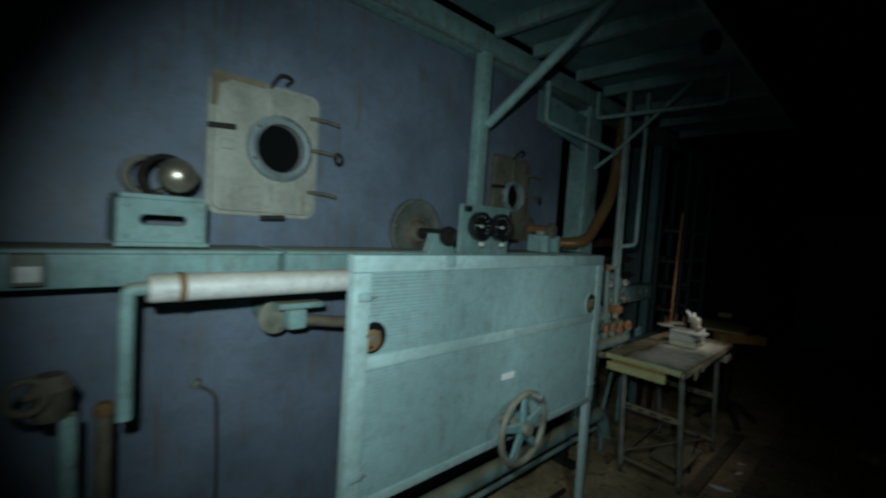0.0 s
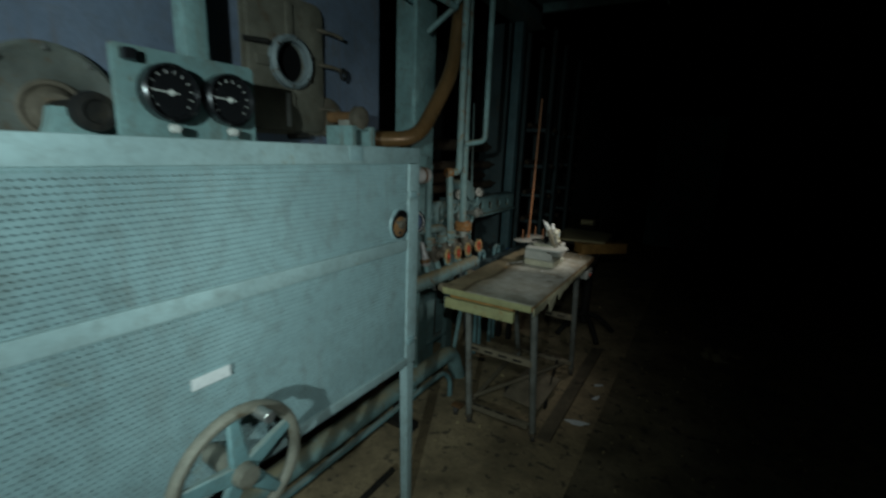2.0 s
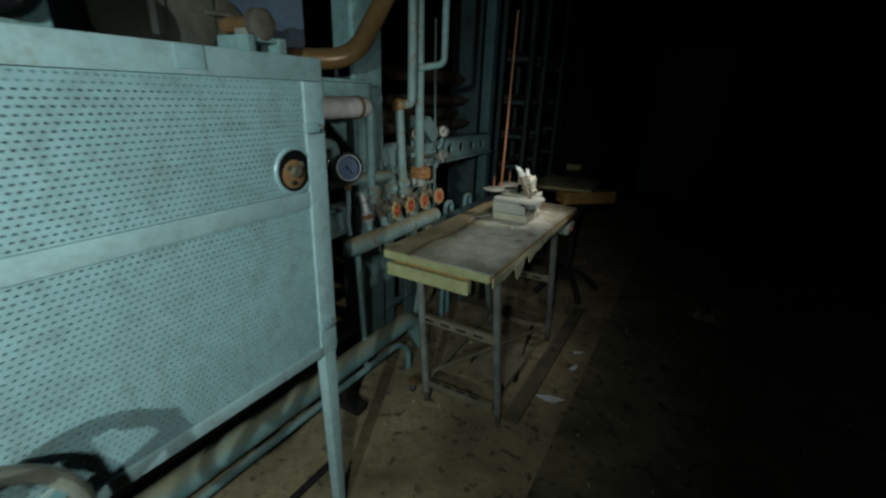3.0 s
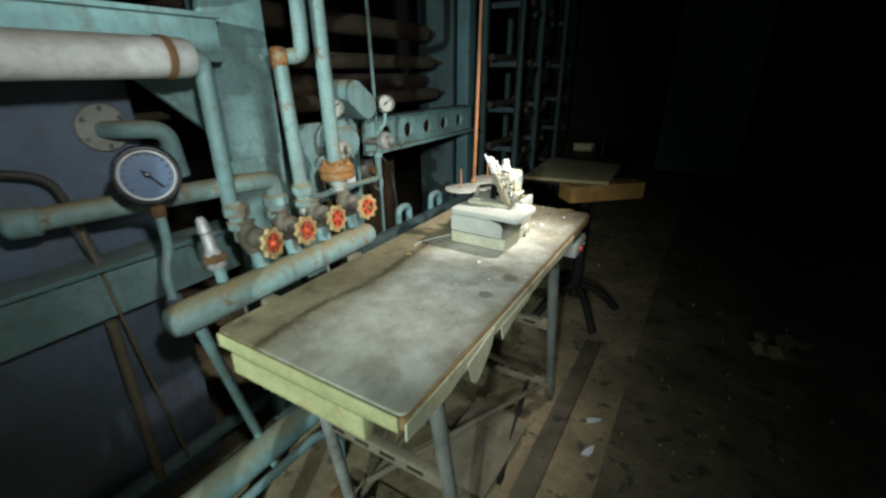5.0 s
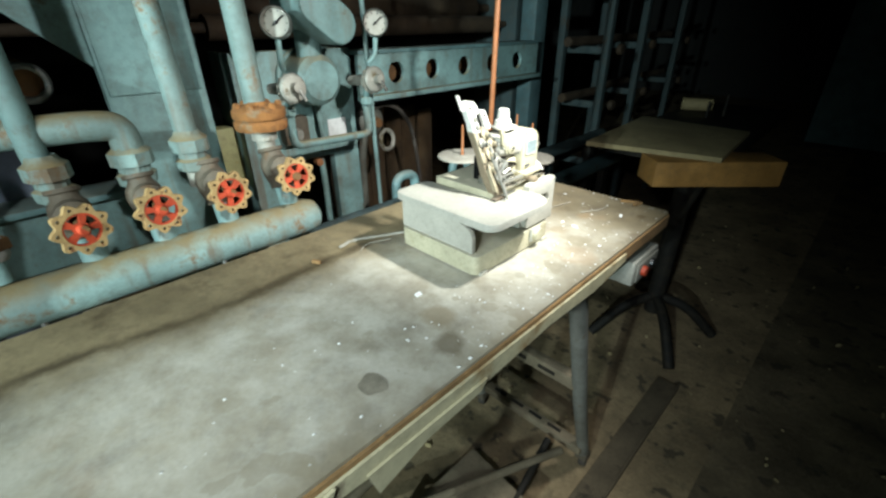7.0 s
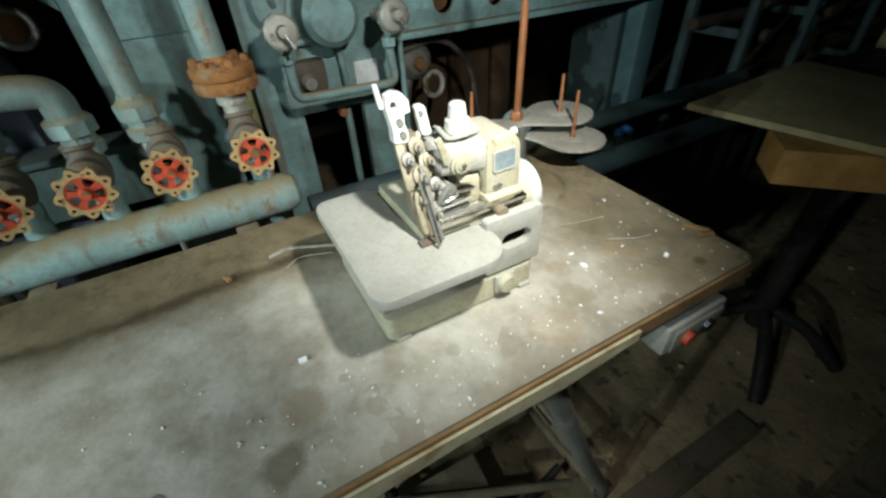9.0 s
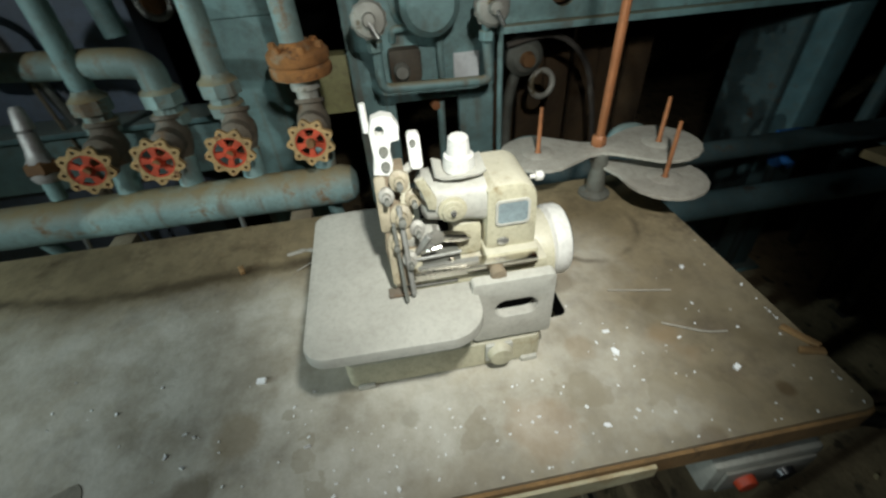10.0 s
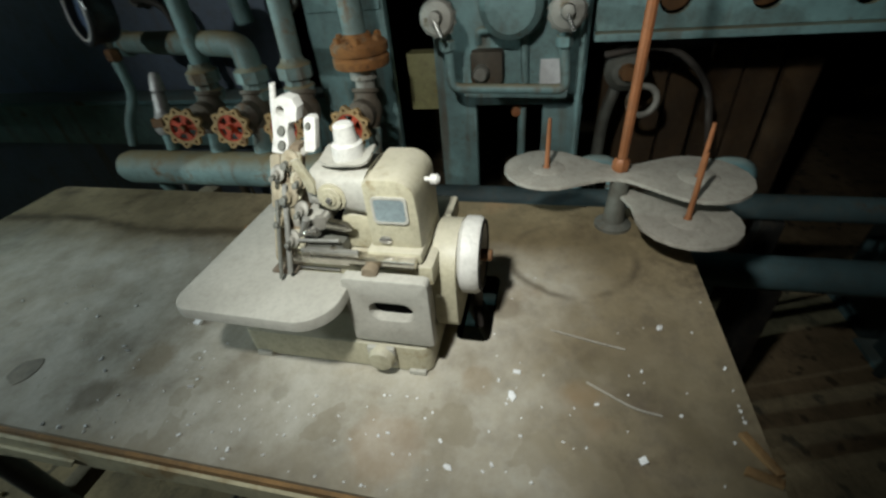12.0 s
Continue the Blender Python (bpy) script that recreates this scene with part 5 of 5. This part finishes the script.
part("clamp_tab", box((.8565, 4.19, .772), (.861, 4.215, .794), .002), MACHINE_GREY, om)
cloth = []
for cx, cy, r, a0, a1 in ((.877, 4.065, .018, 270, 360), (.867, 4.155, .030, 0, 90)):
    cloth += [(cx + r * math.cos(radians(a0 + (a1 - a0) * i / 7)), cy + r * math.sin(radians(a0 + (a1 - a0) * i / 7))) for i in range(8)]
cloth += [(.838, 4.185), (.838, 4.125), (.775, 4.118)]
for cx, cy, r, a0, a1 in ((.720, 4.104, .014, 90, 180), (.722, 4.063, .016, 180, 268)):
    cloth += [(cx + r * math.cos(radians(a0 + (a1 - a0) * i / 6)), cy + r * math.sin(radians(a0 + (a1 - a0) * i / 6))) for i in range(7)]
part("cloth_plate", plate(cloth, (0, 0, .8465), X, Y, .010, bevel=.003), MACHINE_GREY, om, "dusty rounded cloth plate")
part("needle_plate", box((.815, 4.128, .8572), (.838, 4.172, .8592), .001), STEEL, om)
part("bed", box((.722, 4.12, .8465), (.836, 4.250, .866), .004), MACHINE, om)
part("slide_bar", box((.830, 4.135, .867), (.842, 4.238, .874), .001), CHROME, om, "bright slide bar")
part("slide_knob", lathe([(0, .010), (.006, .009), (.007, .006), (.006, 0)], (.842, 4.203, .867), X, seg=16), DUSTY_BROWN, om)
# arm: a column at the wheel end and a rounded neck reaching over the plate
def loft(stations, sides=20):
    """Superellipse sections (x, y, z, half width, half height) joined along the arm."""
    bm = bmesh.new()
    rings = []
    for cx, cy, cz, hw, hh in stations:
        ring = []
        for k in range(sides):
            a = 2 * math.pi * k / sides
            c, s = math.cos(a), math.sin(a)
            ring.append(bm.verts.new((cx + hw * math.copysign(abs(c) ** .55, c), cy, cz + hh * math.copysign(abs(s) ** .55, s))))
        rings.append(ring)
    for r, q in zip(rings, rings[1:]):
        for k in range(sides):
            bm.faces.new((r[k], r[(k + 1) % sides], q[(k + 1) % sides], q[k]))
    bm.faces.new(rings[0][::-1])
    bm.faces.new(rings[-1])
    return bm


col_pts = [(4.198, .867), (4.241, .867), (4.241, .905)] + [(4.223 + .017 * math.cos(radians(a)), .920 + .016 * math.sin(radians(a))) for a in (0, 18, 36, 54, 72, 90)] + [(4.205, .936), (4.199, .931)]
part("arm_column", plate(col_pts, (.770, 0, 0), Y, Z, .056, bevel=.005), MACHINE, om)
part("arm_neck", loft(((.797, 4.148, .921, .012, .008), (.797, 4.1495, .9205, .018, .012), (.797, 4.153, .920, .0225, .0155), (.797, 4.167, .9195, .0245, .0165),
                       (.797, 4.186, .9185, .0255, .0175), (.797, 4.2005, .9175, .0270, .0185))), MACHINE_GREY, om, "smooth rounded pale neck")
badge = part("badge", plate(rounded(4.207, .901, 4.232, .921, .003), (.8262, 0, 0), Y, Z, .0012), BADGE, om, "blue-grey maker plate, unlettered")
part("badge_border", plate(rounded(4.2055, .8995, 4.2335, .9225, .004), (.8261, 0, 0), Y, Z, .0016, [rounded(4.2075, .9015, 4.2315, .9205, .003)]), MACHINE_GREY, badge)
part("oval_screw", plate(circle(4.212, .884, .0052, 18, .62), (.8262, 0, 0), Y, Z, .0025, bevel=.0008), STEEL, om)
part("shoulder", box((.768, 4.196, .866), (.834, 4.242, .877), .004), MACHINE, om)
part("pedestal_block", box((.792, 4.172, .8665), (.818, 4.1975, .900), .006), MACHINE, om)
# black box in place of the shade under the neck
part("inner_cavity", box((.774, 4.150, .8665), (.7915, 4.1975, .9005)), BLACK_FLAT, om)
kb = part("neck_cap", lathe([(.0105, 0), (.0115, .002), (.0115, .0035), (.0085, .004), (.0085, .006), (.005, .0065), (.005, .0075), (0, .0078)], (.8195, 4.1725, .918), X, seg=26), MACHINE, om, "round stepped neck cap")
part("cap_core", lathe([(0, .002), (.002, .002), (.0026, 0)], (.8273, 4.1725, .918), X, seg=12), STEEL, kb)
wavy = bmesh.new()
for i in range(9):
    for j in range(5):
        u_, v_ = i / 8 - .5, j / 4 - .5
        w_ = 1 - .35 * abs(u_) * 2
        wavy.verts.new((.800 + v_ * .034 * w_, 4.182 + u_ * .040, .9385 + .005 * abs(u_) ** 2 * 4 + .0022 * math.sin(7 * u_ + 3 * v_)))
wavy.verts.ensure_lookup_table()
for i in range(8):
    for j in range(4):
        wavy.faces.new([wavy.verts[k] for k in (i * 5 + j, i * 5 + j + 1, i * 5 + j + 6, i * 5 + j + 5)])
bmesh.ops.recalc_face_normals(wavy, faces=wavy.faces[:])
bmesh.ops.solidify(wavy, geom=wavy.faces[:], thickness=.0018)
part("oil_cap_plate", wavy, MACHINE_GREY, om, "thin bent plate under the cap")
part("oil_cap", lathe([(0, .027), (.0062, .027), (.0078, .0255), (.0092, .013), (.0118, .0115), (.0128, .003), (.0125, 0)], (.799, 4.183, .9405), Z, seg=24), WHITE, om, "white plastic cap")
part("side_pin", lathe([(.002, 0), (.002, .004), (.0042, .005), (.0042, .010), (.002, .012), (0, .012)], (.800, 4.2412, .924), Y, seg=14), WHITE, om, "small white side pin")
# wheel housing and hand wheel
gb = [(.744, .783), (.812, .783)] + [(.810 + .012 * math.cos(radians(q)), .795 + .012 * math.sin(radians(q))) for q in (-60, -30, 0)]
gb += [(.785 + .037 * math.cos(radians(q)), .840 + .034 * math.sin(radians(q))) for q in range(0, 181, 15)] + [(.744, .80)]
part("belt_guard", plate(gb, (0, 4.2635, 0), X, Z, .0210, bevel=.003), MACHINE, om, "rounded cream belt guard")
wh = part("wheel", lathe([(0, -.001), (.030, -.001), (.0345, .003), (.0345, .014), (.0325, .0175), (.028, .0175), (.026, .012), (.012, .011), (.010, .015), (0, .015)], (.785, 4.2642, .843), Y, seg=44), WHITE, om, "smooth white hand wheel")
part("wheel_rim", torus((.785, 4.2815, .843), Y, .0300, .0018), DARK, wh, "dark worn rim edge")
part("shaft_stub", rod((.785, 4.277, .843), (.785, 4.290, .843), .0055, seg=12), RUSTY, om, "rusty shaft end")
part("belt", pipe([(.765, 4.272, .82), (.762, 4.272, TZ - .03)], .005), RUBBER, om)
# threading tower: a leaning head plate with screws, tension discs and levers
tower = part("tower", plate([(4.121, .862), (4.141, .862), (4.143, .90), (4.139, .915), (4.140, .948), (4.119, .948), (4.120, .91), (4.117, .89)], (.800, 0, 0), Y, Z, .012, bevel=.0015), DUSTY_BROWN, om, "leaning threading tower with brown dirt")
head = part("head_plate", plate([(4.117, .944), (4.131, .942), (4.133, .950), (4.132, .958), (4.1335, .964), (4.140, .965), (4.141, .974), (4.137, .980), (4.129, .982), (4.121, .980), (4.118, .972), (4.119, .955)], (.803, 0, 0), Y, Z, .011,
                                [circle(4.126, .972, .0034, 12)], .0015), WHITE, tower, "white head plate with a thread eye")
for zz in (.959, .949):
    part("screw", lathe([(0, .002), (.003, .002), (.0036, 0)], (.8142, 4.127, zz), X, seg=12), GUNMETAL, head)
part("mast", rod((.806, 4.1165, .97), (.806, 4.116, .989), .0026), WHITE, tower)
side_g = part("side_guide", plate(rounded(4.1455, .944, 4.1555, .968, .003), (.806, 0, 0), Y, Z, .007, bevel=.001), WHITE, tower, "short white thread guide")
part("screw", lathe([(0, .002), (.002, .002), (.0026, 0)], (.8132, 4.1495, .962), X, seg=10), GUNMETAL, side_g)
for q, (ya, za, yb, zb) in enumerate(((4.116, .905, 4.125, .943), (4.134, .912, 4.143, .944), (4.119, .868, 4.125, .898), (4.132, .876, 4.144, .889), (4.124, .898, 4.139, .906))):
    part("guide_plate", plate(rounded(ya, za, yb, zb, .0025), (.8122, 0, 0), Y, Z, .003 + .0015 * (q % 3), bevel=.0008), MACHINE if q % 2 else TOWER_GRIME, tower)
part("guide_arm", rod((.806, 4.138, .940), (.806, 4.147, .945), .003), MACHINE_GREY, tower)
for zz, yy, r in ((.940, 4.135, .0075), (.931, 4.124, .006), (.927, 4.144, .0065), (.916, 4.133, .0085), (.906, 4.144, .006), (.899, 4.126, .0065), (.885, 4.135, .006)):
    d = part("tension_disc", lathe([(0, .007), (r * .5, .007), (r * .55, .003), (r, .002), (r, 0)], (.8165, yy, zz), X, seg=16), TOWER_GRIME if r > .0062 else ALU, tower)
    part("spring", lathe([(r * .3, .006), (r * .35, .012), (0, .013)], (.8165, yy, zz), X, seg=10), GUNMETAL, d)
part("lever", plate([(4.146, .947), (4.152, .949), (4.161, .930), (4.160, .920), (4.154, .922), (4.151, .934)], (.8195, 0, 0), Y, Z, .004, bevel=.001), MACHINE, om, "cream take-up lever")
needle_a = part("needle_bar", rod((.822, 4.134, .862), (.822, 4.132, .925), .0022), TUBE, om)
needle_b = part("needle_bar", rod((.826, 4.128, .860), (.824, 4.126, .915), .0016), GUNMETAL, om)
part("looper_bar", box((.800, 4.134, .8905), (.826, 4.162, .8995), .002), MACHINE_GREY, om)
part("looper_arm", plate([(4.158, .893), (4.166, .899), (4.180, .896), (4.186, .891), (4.178, .889), (4.164, .891)], (.822, 0, 0), Y, Z, .005, bevel=.001), CHROME, om, "bright bent looper lever")
part("looper_block", box((.796, 4.134, .868), (.832, 4.176, .8800), .002), GUNMETAL, om)
part("link_bar", box((.8325, 4.140, .8720), (.8365, 4.190, .8770), .001), TUBE, om)
part("thread_hook", pipe([(.832, 4.145, .888), (.838, 4.150, .894), (.836, 4.160, .895)], .0016, .004, seg=8), CHROME, om)
for yy in (4.142, 4.168):
    part("cap_screw", lathe([(0, .003), (.003, .003), (.0036, 0)], (.832, yy, .8755), X, seg=10), CHROME, om)
part("presser_toe", box((.836, 4.114, .857), (.846, 4.136, .8600), .001), VALVE_BODY, om)
part("rod", rod((.834, 4.134, .8835), (.834, 4.176, .8855), .0016), TUBE, om)
part("knurl", lathe([(0, .010), (.006, .010), (.007, .004), (.004, 0)], (.822, 4.150, .888), X, seg=12), STEEL, om)
part("lever_stub", rod((.828, 4.140, .8835), (.832, 4.152, .904), .003), TUBE, om)
part("screw_post", lathe([(.004, 0), (.004, .010), (.006, .011), (.006, .015), (0, .016)], (.812, 4.158, .896), X, seg=12), ALU, om)

for ob in (tower, *tower.children_recursive, needle_a, needle_b):
    for v in ob.data.vertices:
        v.co.x += .026 - .50 * (v.co.z - .865)

# ---------------------------------------------------------------- thread stand
st = thing("thread_stand", "three-spool thread stand with dusty lobed trays", "thread stand", (.60, 4.42, TZ))


def lobed(c0, c1, r0, r1, waist, n=14):
    """A dumb-bell outline: two round lobes joined by a narrow waist."""
    a, b = Vector(c0), Vector(c1)
    d = (b - a).normalized()
    s = Vector((-d.y, d.x))
    out = []
    for k in range(n + 1):
        th = math.radians(-130 + 260 * k / n)
        out.append(b + (d * math.cos(th) + s * math.sin(th)) * r1)
    mid = (a + b) / 2
    out += [b - d * r1 * 1.25 + s * (waist * 1.25), mid + s * waist, a + d * r0 * 1.25 + s * (waist * 1.25)]
    for k in range(n + 1):
        th = math.radians(50 + 260 * k / n)
        out.append(a + (d * math.cos(th) + s * math.sin(th)) * r0)
    out += [a + d * r0 * 1.25 - s * (waist * 1.25), mid - s * waist, b - d * r1 * 1.25 - s * (waist * 1.25)]
    return [(p.x, p.y) for p in out]


P1, P2, P3, HUB = Vector((.585, 4.333)), Vector((.600, 4.500)), Vector((.655, 4.482)), Vector((.588, 4.418))
part("tray", plate(lobed(P1, P2, .052, .056, .017), (0, 0, .826), X, Y, .004, bevel=.0015), DUSTY_DISC, st, "long dusty two-lobed tray")
hb = HUB
lob = []
dv = (P3 - hb).normalized()
sv_ = Vector((-dv.y, dv.x))
for k in range(15):
    th = math.radians(-125 + 250 * k / 14)
    lob.append(P3 + (dv * math.cos(th) + sv_ * math.sin(th)) * .053)
lob += [P3 - dv * .052 + sv_ * .024, hb + dv * .012 + sv_ * .012, hb + dv * -.008, hb + dv * .012 - sv_ * .012, P3 - dv * .052 - sv_ * .024]
part("tray", plate([(p.x, p.y) for p in lob], (0, 0, .804), X, Y, .004, bevel=.0015), DUSTY_DISC, st, "dusty single-lobed tray")
part("foot", lathe([(0, 0), (.022, 0), (.022, .004), (.013, .008), (.011, .04), (.011, .066)], (hb.x + .012, hb.y, TZ), Z, seg=18), GUNMETAL, st)
part("mast", rod((hb.x, hb.y, .80), (hb.x + .012, hb.y + .006, 1.62), .0055, seg=10), PINK_ROD, st, "copper-red mast rod")
part("nut", lathe([(.008, 0), (.010, .003), (.010, .012), (.007, .016)], (hb.x, hb.y, .830), Z, seg=8), PINK_ROD, st)
for p, z, h in ((P1, .83, .062), (P2, .83, .062), (P3, .808, .075)):
    part("spool_pin", lathe([(0, h), (.002, h), (.0025, h - .01), (.003, .004), (.0045, 0)], (p.x, p.y, z), Z, seg=10), PINK_ROD, st, "thin copper-red spool pin")
    part("spool_washer", lathe([(.006, .0015), (.02, .0012), (.022, 0)], (p.x, p.y, z), Z, seg=20), DUSTY_DISC, st)

# ---------------------------------------------------------------- second table
t2 = thing("work_table", "old iron-footed work table with an orange side board", "table", (.80, 5.2, 0))
part("side_board", box((0, 0, -.067), (.335, .10, 0), .003, m=pose(.815, 4.83, .7525, 0, 0, 43.8)), WOOD, t2, "orange-brown side board")
part("top", box((.58, 4.98, .715), (.92, 5.95, .752), .003), DARK, t2)
part("pedestal", pipe([(.80, 5.2, .09), (.80, 5.2, .714)], .03), DARK, t2)
for px, py in ((1.00, 5.30), (.66, 5.45), (.66, 5.0), (.95, 5.0)):
    part("foot", pipe([(.80, 5.2, .16), ((.80 + px) / 2, (5.2 + py) / 2, .13), (px, py, .020)], .018, .06), DARK, t2)
part("brace", rod((.80, 5.2, .45), (.90, 5.02, .714), .012), DARK, t2)
sheet = solid("plywood_sheet", plate([(.597, 4.862), (.935, 4.932), (.912, 5.32), (.565, 5.35)], (0, 0, .7535), X, Y, .013, bevel=.001), PLYWOOD, "dusty plywood sheet lying across the work table", "board")
cone = thing("thread_cone", "pale thread bobbin lying on the work table", "bobbin", (.64, 5.68, .753))
part("spool", rod((.60, 5.66, .777), (.70, 5.69, .777), .024), PLYWOOD, cone)
part("flange", lathe([(0, 0), (.025, 0), (.025, .006), (0, .006)], (.594, 5.659, .778), (1, .3, 0)), PLYWOOD, cone)
for p, q in (((.76, 5.62, .7525), (.76, 5.62, .83)), ((.72, 5.55, .7525), (.722, 5.55, .81))):
    solid("spool_pin", rod(p, q, .005, seg=8), DARK, "dark pin standing on the work table", "pin")

# ---------------------------------------------------------------- floor things
plank = thing("floor_channel", "flat dusty brown channel lying on the floor by the table", "channel", (.98, 4.3, 0))
part("strip", box((.935, 3.78, 0), (.998, 4.95, .010), .002), DIRTY_PLANK, plank)
part("lip", box((.998, 3.78, 0), (1.004, 4.95, .020), .001), DIRTY_PLANK, plank)
for k, (xx, yy, s, r) in enumerate(((1.07, 4.01, .035, .3), (1.10, 4.30, .02, 1.2), (1.08, 4.45, .018, .7), (1.25, 3.5, .012, .2))):
    bm = bmesh.new()
    pts = [(s * (1 + .35 * math.sin(3 * q + k)) * math.cos(q) * 1.5, s * .6 * math.sin(q)) for q in (2 * math.pi * i / 14 for i in range(14))]
    b = solid("paper_scrap", plate(pts, (0, 0, 0), X, Y, .003), PAPER, "crumpled white paper scrap on the floor", "paper")
    b.matrix_world = pose(xx, yy, .002 if xx < 1.15 else -.003, 0, 0, math.degrees(r))
rub = thing("rubble_heap", "small heap of pale plaster rubble on the floor", "rubble", (1.72, 5.33, 0))
for k in range(9):
    s = rng.uniform(.02, .05)
    c = Vector((1.72 + rng.uniform(-.11, .11), 5.33 + rng.uniform(-.1, .1), s * .45))
    bm = bmesh.new()
    bmesh.ops.create_icosphere(bm, subdivisions=1, radius=s)
    for v in bm.verts:
        v.co = c + Vector((v.co.x * rng.uniform(.7, 1.3), v.co.y * rng.uniform(.7, 1.3), v.co.z * rng.uniform(.4, .8)))
    part("lump", bm, PLYWOOD, rub)
bm = bmesh.new()
for k in range(420):
    xx, yy, s = rng.uniform(.5, 2.2), rng.uniform(1.5, 6.5), rng.choice((.004, .005, .007, .010, .014))
    q = Matrix.Translation((xx, yy, s * .3)) @ Euler((rng.uniform(0, 6), rng.uniform(0, 6), rng.uniform(0, 6))).to_matrix().to_4x4() @ Matrix.Diagonal((1.3, .9, .6, 1))
    bmesh.ops.create_icosphere(bm, subdivisions=1, radius=s * .6, matrix=q)
solid("floor_grit", bm, PLYWOOD, "scattered grit and plaster crumbs on the floor", "grit", kind="stuff")
# dimmed teal keeps the cabinet faint in the dark
cab = thing("far_cabinet", "weathered green metal cabinet far down the hall, in dimmed teal", "cabinet", (1.3, 9.1, 0))
part("body", box((.75, 9.0, .05), (1.6, 9.5, 1.9), .01), TEAL_DIM, cab)
part("door", box((.77, 8.98, .08), (1.17, 8.999, 1.87), .004), TEAL_DIM, cab)
part("door", box((1.18, 8.98, .08), (1.58, 8.999, 1.87), .004), TEAL_DIM, cab)
part("plinth", box((.78, 9.03, 0), (1.57, 9.47, .05)), DARK, cab)
